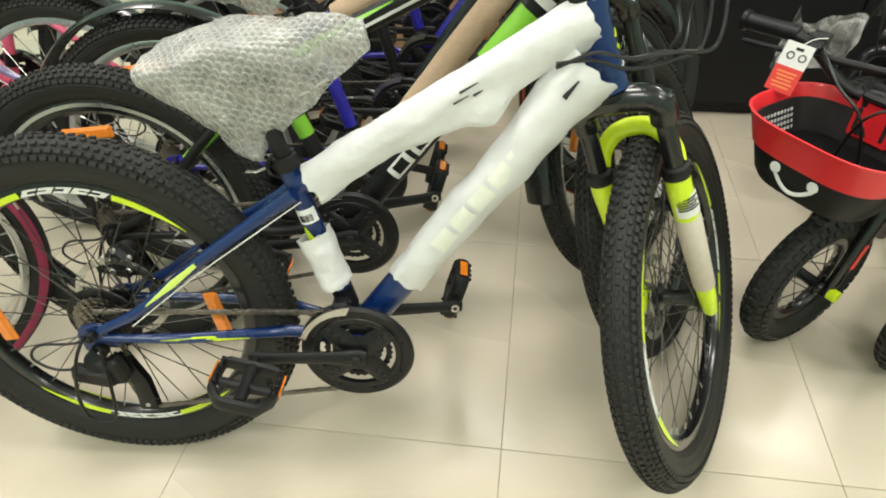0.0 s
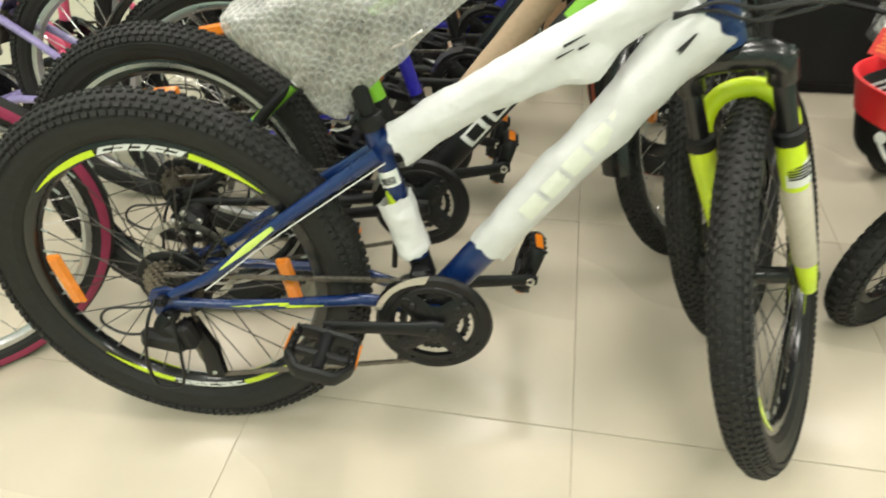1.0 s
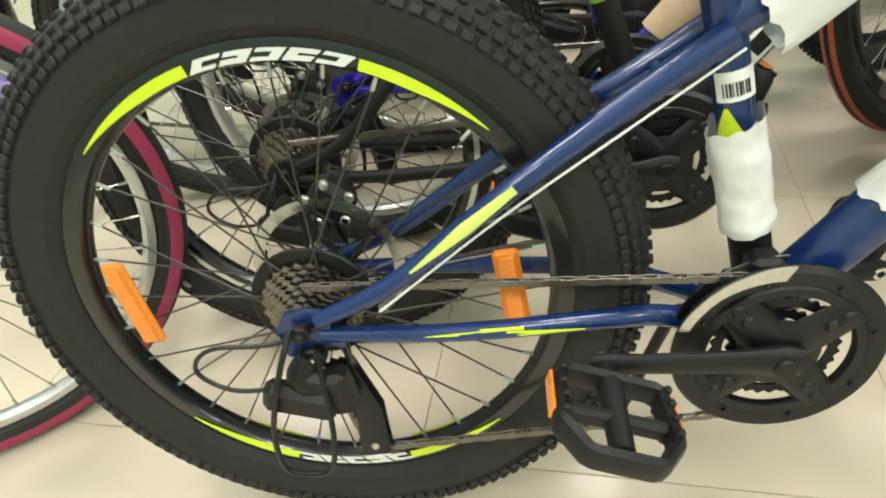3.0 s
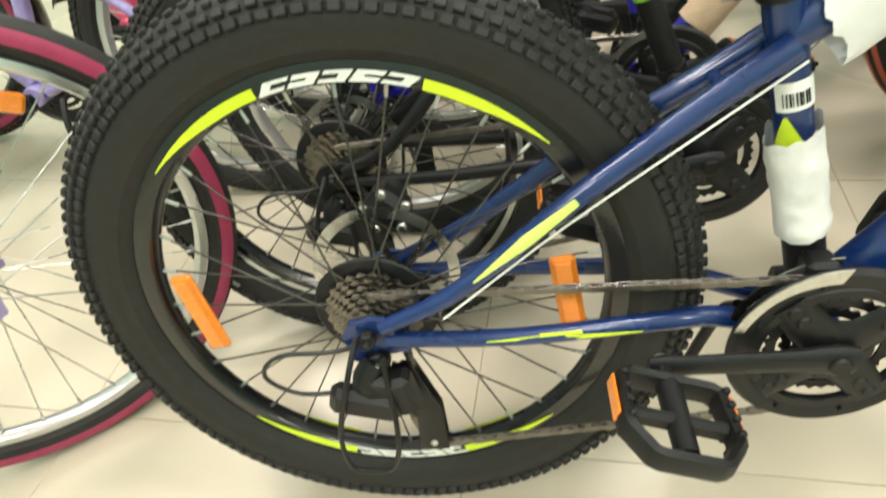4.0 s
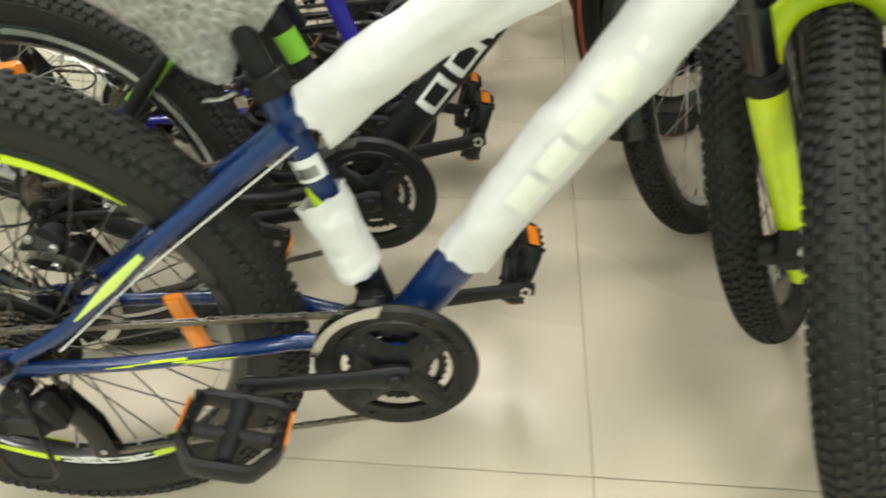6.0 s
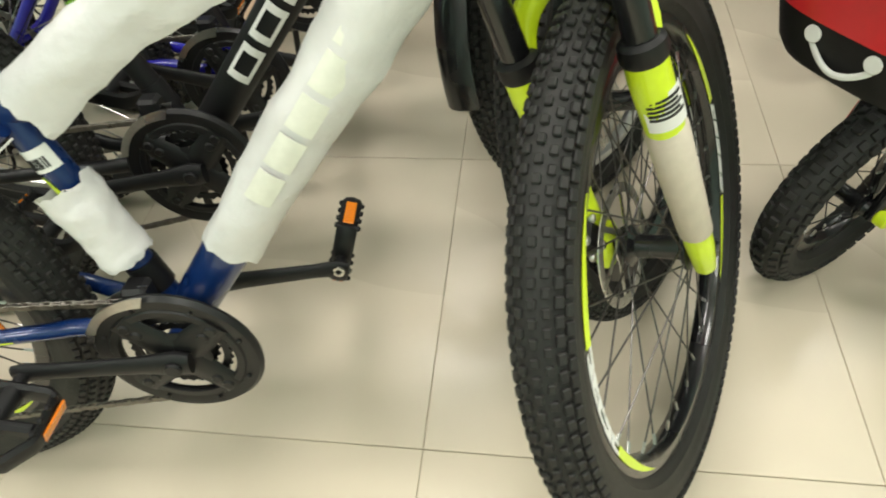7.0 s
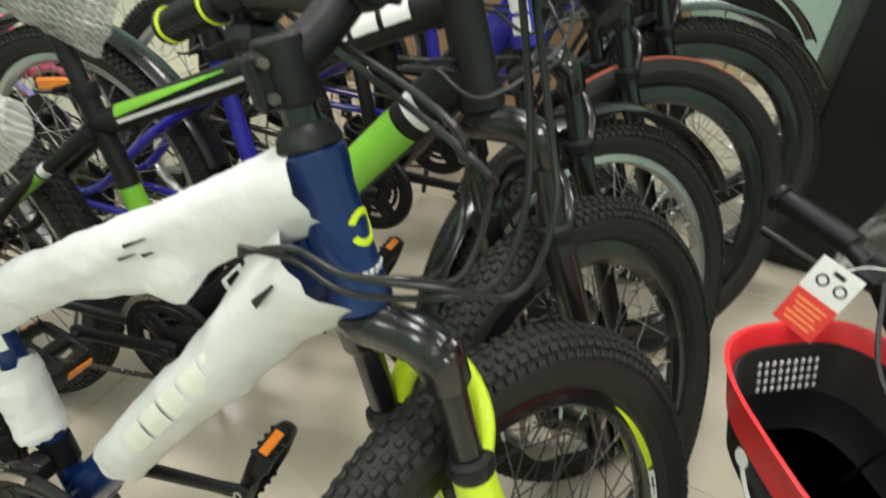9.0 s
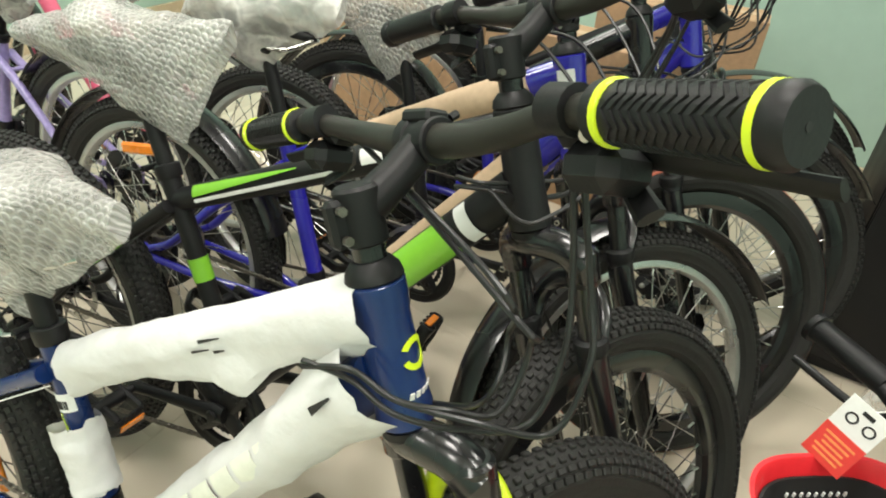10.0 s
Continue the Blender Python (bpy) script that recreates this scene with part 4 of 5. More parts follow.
        dg.join(sweep(smooth_path([hub + Vector((0.002, -0.07, -0.034)), hub + Vector((-0.012, -0.078, -0.052)), hub + Vector((0.004, -0.076, -0.070)), hub + Vector((0.024, -0.066, -0.074))], 5), 0.013, 10, squash=(0.9, 1.1)))
        dg.join(box(0.050, 0.022, 0.030, 0.007, Matrix.Translation(hub + Vector((0.0, -0.076, -0.060))) @ Matrix.Rotation(radians(18), 4, "Y")))
        dg.join(box(0.078, 0.026, 0.038, 0.008, Matrix.Translation(hub + Vector((-0.016, -0.080, -0.082))) @ Matrix.Rotation(radians(14), 4, "Y")))
        dg.join(box(0.030, 0.030, 0.055, 0.007, Matrix.Translation(hub + Vector((0.026, -0.074, -0.074))) @ Matrix.Rotation(radians(-12), 4, "Y")))
        part("rear_derailleur", dg, PLASTIC, root, "black rear derailleur body")
        cg = Geo()
        for y in (-0.057, -0.043):
            cg.join(sweep([jw[0] + Vector((-0.002, y + 0.05, 0.01)), jw[0] + (jw[1] - jw[0]) * 0.5 + Vector((0.012, y + 0.05, 0)), jw[1] + Vector((0, y + 0.05, -0.012))], [0.019, 0.016, 0.018], 10, squash=(0.14, 1), up=(0, 1, 0)))
        part("derailleur_cage", cg, PLASTIC, root)
        for j in jw:
            part("jockey_wheel", Geo().join(gear(0.021, 11, 0.004, 0.004, 0.005), Matrix.Translation(j)), PLASTIC, root)
        for bx_, by_, bz_ in ((hub.x + 0.004, -0.080, hub.z - 0.036), (jw[0].x, -0.062, jw[0].z), (jw[1].x, -0.062, jw[1].z)):
            part("derailleur_bolt", ypuck(bx_, by_, by_ + 0.007, bz_, 0.0048, 8), STEEL, root)
        gw = hub + Vector((0, -0.088, 0))
        part("derailleur_guard", sweep(smooth_path([gw + Vector((-0.012, 0.016, 0.004)), gw + Vector((-0.022, -0.012, -0.03)), gw + Vector((-0.045, -0.014, -0.110)), gw + Vector((-0.044, -0.012, -0.166)), gw + Vector((-0.020, -0.012, -0.176)), gw + Vector((0.006, -0.012, -0.166)), gw + Vector((0.018, -0.012, -0.110)), gw + Vector((0.012, 0.01, -0.02))], 6), 0.0032, 8), MATTE, root, "bent wire derailleur guard")
        part("derailleur_cable", sweep(smooth_path([hub + Vector((0.10, -0.062, 0.045)), hub + Vector((-0.02, -0.07, -0.012)), hub + Vector((-0.10, -0.072, -0.02)), hub + Vector((-0.125, -0.072, -0.05)), hub + Vector((-0.09, -0.074, -0.075)), hub + Vector((-0.03, -0.076, -0.070))], 6), 0.0026, 8), CABLE, root)
        fd = bb + (st - bb) * 0.25
        part("front_derailleur", sweep([fd - sd * 0.02, fd + sd * 0.02], 0.0195, 18).join(box(0.03, 0.03, 0.035, 0.005, Matrix.Translation(fd + Vector((0.0, -0.034, -0.002))))), MATTE, root, "black front derailleur")
        pl = [(bb.x + 0.104 * math.cos(radians(a)), bb.z + 0.104 * math.sin(radians(a))) for a in range(92, 163, 7)] + [(bb.x + (0.094 - 0.005 * max(0, (130 - a) / 35)) * math.cos(radians(a)), bb.z + (0.094 - 0.005 * max(0, (130 - a) / 35)) * math.sin(radians(a))) for a in range(160, 90, -7)]
        part("derailleur_plate", plate(pl, 0.002, -0.059).join(plate(pl, 0.002, -0.040)), STEEL, root, "bright steel chain guide")
        # kickstand on the far side
        part("kickstand", sweep(smooth_path([bb + Vector((-0.06, 0.035, -0.012)), bb + Vector((-0.07, 0.07, -0.06)), bb + Vector((-0.10, 0.13, -bb.z + 0.018 - 0.13 * math.tan(radians(8.5)))) + Vector((0, 0, 0.04))], 5), 0.0075, 10), MATTE, root, "black side stand")
    if rotor:
        for base, M_, nm in ((hub, Matrix.Identity(4), "rear"), (ax, S, "front")):
            off = Vector((0.012, 0.064, 0.078)) if nm == "rear" else Vector((-0.058, 0.062, 0.040))
            g = box(0.050, 0.034, 0.044, 0.009, Matrix.Translation(base + off) @ Matrix.Rotation(radians(40), 4, "Y"))
            g.join(ypuck(base.x + off.x, base.y + off.y + 0.012, base.y + off.y + 0.034, base.z + off.z, 0.019))
            part("brake_caliper", g, MATTE, root, "black disc brake caliper", M_)
            for q in range(5):
                a = radians(72 * q + 20)
                b = Geo().join(ypuck(base.x + off.x + 0.026 * math.cos(a), base.y + off.y - 0.0195, base.y + off.y - 0.0120, base.z + off.z + 0.024 * math.sin(a), 0.0060, 10))
                part("caliper_bolt", b, STEEL, root, "bright caliper bolt head", M_)
    if guard:
        for c, M_, a0_, a1_ in ((hub, Matrix.Identity(4), 20, 175), (ax, S, 35, 190)):
            pr = [(R + 0.018, -w * 0.62), (R + 0.026, -w * 0.35), (R + 0.029, 0), (R + 0.026, w * 0.35), (R + 0.018, w * 0.62), (R + 0.016, w * 0.60), (R + 0.024, w * 0.33), (R + 0.027, 0), (R + 0.024, -w * 0.33), (R + 0.016, -w * 0.60)]
            part("mudguard", Geo().join(lathe(pr, 40, True, a0_, a1_), Matrix.Translation(c)), guard, root, "glossy black mudguard", M_)
    return root, dict(hub=hub, bb=bb, st=st, hb=hb, ht=ht, k=k, S=S, ax=ax, fdir=fdir, tt0=tt0, tt1=tt1, dt0=dt0, dt1=dt1, top=top, sd=sd, legoff=legoff, crown=crown_z)


def foam_sleeve(root, a, b, r, seed, ragged=0.012, label="white foam wrapping sheet", fin=0.0, flat=1.0, flare=0.0, grow=0.0):
    """A loose foam sheet wound round a tube from a to b."""
    a, b = Vector(a), Vector(b)
    n, ns = 30, 40
    d = (b - a).normalized()
    L = (b - a).length
    u = Vector((0, 1, 0))
    wv = d.cross(u)
    v, f = [], []
    for i in range(ns + 1):
        t = i / ns
        for k_ in range(n):
            an = 2 * math.pi * k_ / n
            rr = r * (1 + 0.02 * math.sin(t * 9 + seed) + 0.07 * noise.noise(Vector((t * 6 + seed, math.cos(an) * 1.5, math.sin(an) * 1.5))))
            rr += fin * max(0.0, math.cos(an - 4.4)) ** 12 * (0.25 + 0.35 * math.sin(t * 5 + seed) ** 2 + 0.7 * math.exp(-((t - 0.62) / 0.07) ** 2))
            rr += r * 0.025 * math.sin(an * 2 + t * 9 + seed) + flare * max(0.0, math.cos(an - 2.6)) ** 3 * (0.55 + 0.45 * t) + grow * max(0.0, (t - 0.55) / 0.45) ** 1.3
            e = 0.0
            if i in (0, ns):
                e = ragged * noise.noise(Vector((math.cos(an) * 2.2, math.sin(an) * 2.2, seed + i))) * 1.6
            v.append(a + d * (L * t + e) + u * math.cos(an) * rr * flat + wv * math.sin(an) * rr)
    for i in range(ns):
        for k_ in range(n):
            f.append((i * n + k_, i * n + (k_ + 1) % n, i * n + n + (k_ + 1) % n, i * n + n + k_))
    return part("foam_wrap", crumpled(Geo().add(v, f), 0.0035, 20, seed), WRAP, root, label)


# ---- setting ----
TW = 0.662
TURN = math.atan2(-0.105, 0.994)
floor = part("floor", box(9.0, 9.0, 0.1, 0.0, Matrix.Translation((0.7, 1.2, -0.062))), JOINT, None, "", None, False)
tagged(floor, "glossy cream floor tiles with thin joints", "floor", kind="structure")


def wall(name, x0, y0, x1, y1, h, material):
    L = math.hypot(x1 - x0, y1 - y0)
    m = Matrix.Translation(((x0 + x1) / 2, (y0 + y1) / 2, h / 2)) @ Matrix.Rotation(math.atan2(y1 - y0, x1 - x0), 4, "Z")
    w_ = part(name, box(L, 0.15, h, 0.0), material, None, "", m, False)
    tagged(w_, "plain mint-green painted shop wall", "wall", kind="structure")
    s = part("baseboard_" + name[5:], box(L, 0.02, 0.10, 0.004), SKIRT, None, "", m @ Matrix.Translation((0, -0.085, -h / 2 + 0.05)))
    tagged(s, "beige tile skirting along the wall", "skirting", kind="structure")
    return w_


wall("wall_north", -2.6, 3.30, 4.0, 2.60, 2.8, WALLM)
wall("wall_south", 4.0, -2.6, -2.6, -2.6, 2.8, WALLM)
wall("wall_east", 4.0, 2.8, 4.0, -2.8, 2.8, WALLM)
wall("wall_west", -2.6, -2.8, -2.6, 3.3, 2.8, WALLM)
ceil = part("ceiling", box(7.4, 6.6, 0.1, 0.0, Matrix.Translation((0.7, 0.2, 2.85))), CEILM, None, "", None, False)
tagged(ceil, "plain white shop ceiling", "ceiling", kind="structure")


def ceiling_lamp(x, y, power):
    t = thing("ceiling_light", Matrix.Translation((x, y, 2.795)), "square white recessed ceiling light, switched on", "ceiling light", "ceiling lights")
    part("frame", box(0.64, 0.64, 0.012, 0.003), CEILM, t)
    part("diffuser", box(0.58, 0.58, 0.004, 0.001, Matrix.Translation((0, 0, -0.009))), LAMP, t, "glowing white diffuser")
    ld = bpy.data.lights.new("ceiling_lamp", "AREA")
    ld.shape, ld.size, ld.energy, ld.color = "SQUARE", 0.56, power, (1.0, 0.955, 0.885)
    lo = new("ceiling_lamp", ld)
    lo.location = (x, y, 2.77)


for lx in (-1.3, 0.7, 2.7):
    for ly in (-1.6, 0.2, 1.9):
        ceiling_lamp(lx, ly, 44)

# ---- the near bicycle ----
LEAN = -8.5
GROUP = "bicycles parked side by side"
near, K = make_bicycle(pose(0, 0, 0, LEAN, 0, 0), "blue mountain bicycle in white foam wrapping, front wheel turned", GROUP, BLUE, steer=63, fork_mat=BLACK, leg_mat=NEON, w=0.056, R=0.348, geom=dict(bb=(0.461, 0.299), axle=0.446),
                       rear=dict(disc=1, rotor_r=0.088, tall=1.39, rim_h=0.023, decals="neon", reflectors=(0, 181), refl_tilt=-8), front=dict(R=0.342, w=0.052, tall=1.38, rim_h=0.023, disc=1, decals="neon", reflectors=()))
bb_, st_ = K["bb"], K["st"]
DTA, DTB = K["dt0"] + (K["dt1"] - K["dt0"]) * 0.225, K["dt1"] - Vector((0.005, 0, 0.006))
foam_sleeve(near, DTA, DTB, 0.0320, 2.0, fin=0.008, ragged=0.006, grow=0.015)
DTd = K["dt1"] - K["dt0"]
TTd = K["tt1"] - K["tt0"]
foam_sleeve(near, K["tt0"] + TTd * 0.05, K["tt0"] + TTd * 1.0, 0.0265, 5.0, fin=0.030, ragged=0.005, grow=0.007)
foam_sleeve(near, bb_ + (st_ - bb_) * 0.345, bb_ + (st_ - bb_) * 0.635, 0.0245, 8.0, ragged=0.008, flare=0.016)
lettering(near, DTA, DTB, 0.0337, 0.20, 0.72, -22, 26, mat("faint_lettering", (0.77, 0.775, 0.69), 0.5, var=0.1), 5, label="pale yellow lettering seen through the foam")
for A_, B_, r_, q in ((K["tt0"], K["tt1"], 0.0285, (0.60, 0.66, 6, 14)), (K["tt0"], K["tt1"], 0.0285, (0.57, 0.62, -12, -6)), (K["tt0"], K["tt1"], 0.0290, (0.63, 0.66, -20, -12)), (K["dt0"], K["dt1"], 0.0465, (0.90, 0.95, 10, 20))):
    decal(near, A_, B_, r_, *q, INK, taper=0.7, name="torn_slit", label="dark torn slit in the foam")
bb, st = K["bb"], K["st"]
decal(near, bb, st, 0.0168, 0.695, 0.768, -62, 66, PAPER, name="barcode_sticker", label="white barcode sticker")
for q in range(9):
    decal(near, bb, st, 0.0176, 0.708, 0.742, -40 + q * 8.5, -37 + q * 8.5 + (q % 3) * 1.6, INK, name="barcode_bar", n=2)
decal(near, bb, st, 0.0168, 0.60, 0.68, -85, 10, NEON, taper=0.9, label="neon yellow tube decal")
PALE = mat("pale_neon", (0.62, 0.78, 0.16), 0.35, coat=0.3)
hubv = K["hub"]
d0 = hubv + Vector((-0.004, -0.062, -0.006))
stt = bb + (st - bb) * 0.86 + Vector((0, -0.022, 0))
sA, sB = d0 + Vector((0.10, 0.002, 0.055)), d0 + (stt - d0) * 0.55 + Vector((0, -0.005, 0))
decal(near, sA, sB, 0.0112, 0.62, 1.02, -22, 40, PALE, taper=0.4, name="stay_stripe", label="pale neon stripe")
decal(near, sA, sB, 0.0112, 0.62, 0.16, -22, 40, PALE, taper=0.85, name="stay_stripe", label="pale neon stripe")
cA, cB = d0 + Vector((0.09, 0, -0.006)), d0 + Vector((0.30, 0.016, -0.004))
decal(near, cA, cB, 0.0118, 0.42, 0.62, 2, 32, NEON, name="bolt_stripe", label="neon yellow lightning print")
decal(near, cA, cB, 0.0121, 0.54, 0.90, -20, 16, NEON, taper=0.9, name="bolt_stripe", label="neon yellow lightning print")
decal(near, cA, cB, 0.0116, 0.48, 0.16, 0, 26, NEON, taper=0.9, name="bolt_stripe", label="neon yellow lightning print")
# head tube emblem and small print, facing forward on the drive side
hb, ht, kk = K["hb"], K["ht"], K["k"]
em = Geo()
fwd = Vector((kk.z, 0, -kk.x))
for i in range(28):
    a0, a1 = math.radians(30 + i * 11), math.radians(30 + (i + 1) * 11)
    quad = []
    for a in (a0, a1):
        for rr in (0.0105, 0.0165):
            hx, hz = rr * math.cos(a), rr * 0.9 * math.sin(a)
            th = hx / 0.0247 + math.radians(2)
            base = hb + kk * (0.066 + hz)
            quad += [base + 0.0246 * (math.sin(th) * Vector((0, -1, 0)) + math.cos(th) * fwd), base + 0.0254 * (math.sin(th) * Vector((0, -1, 0)) + math.cos(th) * fwd)]
    em.add(quad, [(1, 3, 7, 5), (0, 4, 6, 2), (0, 1, 5, 4), (2, 6, 7, 3)])
part("head_emblem", em, NEON, near, "neon yellow open ring emblem")
for i in range(5):
    th = math.radians(34 - i * 15)
    c = hb + kk * 0.030 + 0.0252 * (math.sin(th) * Vector((0, -1, 0)) + math.cos(th) * fwd)
    part("letter_bar", box(0.0045, 0.0012, 0.007, 0.0003), WHITE, near, "small white lettering bar", Matrix.Translation(c) @ Matrix.Rotation(-th + math.pi / 2, 4, "Z"))
# sleeve and label on the drive-side fork leg
S = K["S"]
ck = K["crown"] + Vector((0, -K["legoff"], 0)) + K["fdir"] * 0.02
seal = ck - kk * 0.122
end = K["ax"] + Vector((0, -K["legoff"], 0)) - K["fdir"] * 0.012
FOAMBEIGE = mat("beige_foam", (0.62, 0.55, 0.46), 0.6, var=0.08, bump=0.25, bscale=60)
part("leg_sleeve", sweep([seal + (end - seal) * t for t in (0.30, 0.31, 0.55, 0.84, 0.85)], [0.0195, 0.0215, 0.0205, 0.0185, 0.0165], 18), FOAMBEIGE, near, "beige foam sleeve on the fork leg", S)
decal(near, seal, end, 0.0206, 0.13, 0.27, -112, 12, PAPER, name="leg_sticker", label="white warning sticker", m=S)
for q in range(5):
    decal(near, seal, end, 0.0214, 0.145 + q * 0.017, 0.155 + q * 0.017, -100, -4 - 14 * (q % 2), INK, name="print_line", n=6, m=S)

# ---- bicycles parked behind ----
two, K2 = make_bicycle(pose(-0.098, 0.300, 0, LEAN, 0, 0), "matte black mountain bicycle with lime green and white decals", GROUP, MATTE, steer=61, w=0.056,
                       rear=dict(disc=1, rim_mat=BLACK, tall=1.2, rim_h=0.030, stripe=SILVER, reflectors=(95,)), front=dict(rim_mat=BLACK, disc=1), detail=1, seat_h=0.035, crank=183, bag=(0.185, -0.175, 0.72),
                       geom=dict(bb=(0.507, 0.322), st=(0.357, 0.708), hb=(0.961, 0.796), ht=(0.914, 0.930), axle=0.498))
rear_rim = [o for o in two.children if o.name.startswith("rear_wheel")][0]
for i in range(6):
    part("letter_bar", arc_band(0.302, 0.312, -0.0292, -0.0290, 204 + i * 3.4, 206.6 + i * 3.4, 3), mat("grey_tyre_print", (0.35, 0.35, 0.34), 0.6) if i == 0 else bpy.data.materials["grey_tyre_print"], rear_rim, "pale grey tyre lettering bar")
a, b = K2["tt0"], K2["tt1"]
decal(two, a, b, 0.0212, 0.10, 0.46, 4, 58, GREEN, taper=0.9, label="lime green stripe")
decal(two, a, b, 0.0212, 0.10, 0.62, -22, -6, WHITE, label="white stripe")
lettering(two, a, b, 0.0222, 0.64, 0.92, -10, 46, WHITE, 4, label="white lettering bars")
a, b = K2["dt0"], K2["dt1"]
decal(two, a, b, 0.0275, 0.66, 0.84, -60, 66, GREEN, label="lime green block")
decal(two, a, b, 0.0275, 0.87, 0.90, -60, 66, WHITE, label="white stripe")
lettering(two, a, b, 0.0275, 0.20, 0.62, -34, 34, WHITE, 4, label="white outlined lettering bars", outline=True)
decal(two, K2["bb"], K2["st"], 0.0168, 0.53, 0.63, -180, 180, GREEN, label="lime green seat tube band")
d0 = K2["hub"] + Vector((-0.004, -0.062, -0.006))
stt = K2["bb"] + (K2["st"] - K2["bb"]) * 0.86 + Vector((0, -0.022, 0))
decal(two, d0 + (stt - d0) * 0.45, stt, 0.0108, 0.1, 0.5, -70, 70, GREEN, label="lime green stay decal")
decal(two, d0 + (stt - d0) * 0.45, stt, 0.0110, 0.52, 0.58, -70, 70, WHITE, label="white stay decal")

three, K3 = make_bicycle(pose(-0.06, 0.565, 0, LEAN, 0, 0), "royal blue mountain bicycle with kraft paper sleeves on its tubes", GROUP, ROYAL, steer=52, w=0.052,
                         rear=dict(rim_mat=SILVER, rim_h=0.018, disc=1, spoke_mat=STEEL, reflectors=(100,)), front=dict(rim_mat=SILVER, rim_h=0.016, spoke_mat=STEEL, reflectors=(160,)), detail=1, saddle="film", guard=BLACK, seat_h=0.06, crank=160,
                         geom=dict(hb=(0.909, 0.78), ht=(0.862, 0.925), st=(0.345, 0.68), axle=0.483))
for a, b, r in ((K3["tt0"], K3["tt1"], 0.027), (K3["dt0"], K3["dt1"], 0.032)):
    part("kraft_sleeve", crumpled(sweep([a + (b - a) * (0.12 + 0.07 * i) for i in range(12)], r, 16), 0.003, 20, r * 50), KRAFT, three, "brown kraft paper sleeve")
lettering(three, K3["hb"], K3["ht"], 0.0262, 0.1, 0.9, -30, 30, WHITE, 4, label="white lettering bars")

four, K4 = make_bicycle(pose(0.01, 0.90, 0, LEAN, 0, 0), "black bicycle with red-walled front tyre", GROUP, BLACK, steer=34, rear=dict(rim_mat=SILVER, rim_h=0.018, spoke_mat=STEEL), front=dict(rim_mat=BLACK, spoke_mat=STEEL, tread=None, band=REDTYRE, band_span=(10, 20)), detail=1, saddle="bubble", seat_h=0.06,
                        geom=dict(hb=(0.875, 0.78), ht=(0.828, 0.925), axle=0.483))
five, K5 = make_bicycle(pose(0.06, 1.20, 0, LEAN, 0, 0), "dark bicycle with glossy black mudguards", GROUP, ROYAL, steer=22, rear=dict(rim_mat=BLACK, spoke_mat=STEEL), front=dict(rim_mat=BLACK, spoke_mat=STEEL), detail=1, saddle="film", guard=BLACK, seat_h=0.06,
                        geom=dict(hb=(0.875, 0.78), ht=(0.828, 0.925), axle=0.483))
six, K6 = make_bicycle(pose(0.05, 1.48, 0, LEAN, 0, 3), "black bicycle near the back wall", GROUP, MATTE, steer=12, rear=dict(rim_mat=SILVER, rim_h=0.018, spoke_mat=STEEL), front=dict(rim_mat=SILVER, rim_h=0.018, spoke_mat=STEEL), detail=1, saddle="film", guard=BLACK, seat_h=0.05)
# pink-tyred bicycle facing away
pink, KP = make_bicycle(pose(-0.548, 0.102, 0, 3, 0, 216), "lilac bicycle with pink-walled tyres", GROUP, LILAC, steer=0, R=0.345, w=0.044, rear=dict(rim_mat=SILVER, rim_h=0.016, spoke_mat=STEEL, tread=None, band=PINK, band_span=(58, 44), hub_mat=RED, reflectors=(232, 120)), front=dict(rim_mat=SILVER, rim_h=0.018, spoke_mat=STEEL, band=PINK), detail=1, chain=False, rotor=False, saddle="film",
                        geom=dict(axle=0.470))
back, KB = make_bicycle(pose(-0.40, 0.74, 0, 6, 0, 181), "purple and pink bicycle with bare tyres", GROUP, LILAC, steer=0, rear=dict(rim_mat=SILVER, rim_h=0.018, spoke_mat=STEEL), front=dict(rim_mat=SILVER, rim_h=0.018, spoke_mat=STEEL), detail=1, saddle="film", guard=BLACK)
back2, KB2 = make_bicycle(pose(-0.34, 1.06, 0, 6, 0, 179), "pink and white bicycle with black mudguards", GROUP, PINKPAINT, steer=0, rear=dict(rim_mat=SILVER, rim_h=0.018, spoke_mat=STEEL), front=dict(rim_mat=BLACK, spoke_mat=STEEL, band=PINK), detail=1, saddle="film", guard=BLACK)


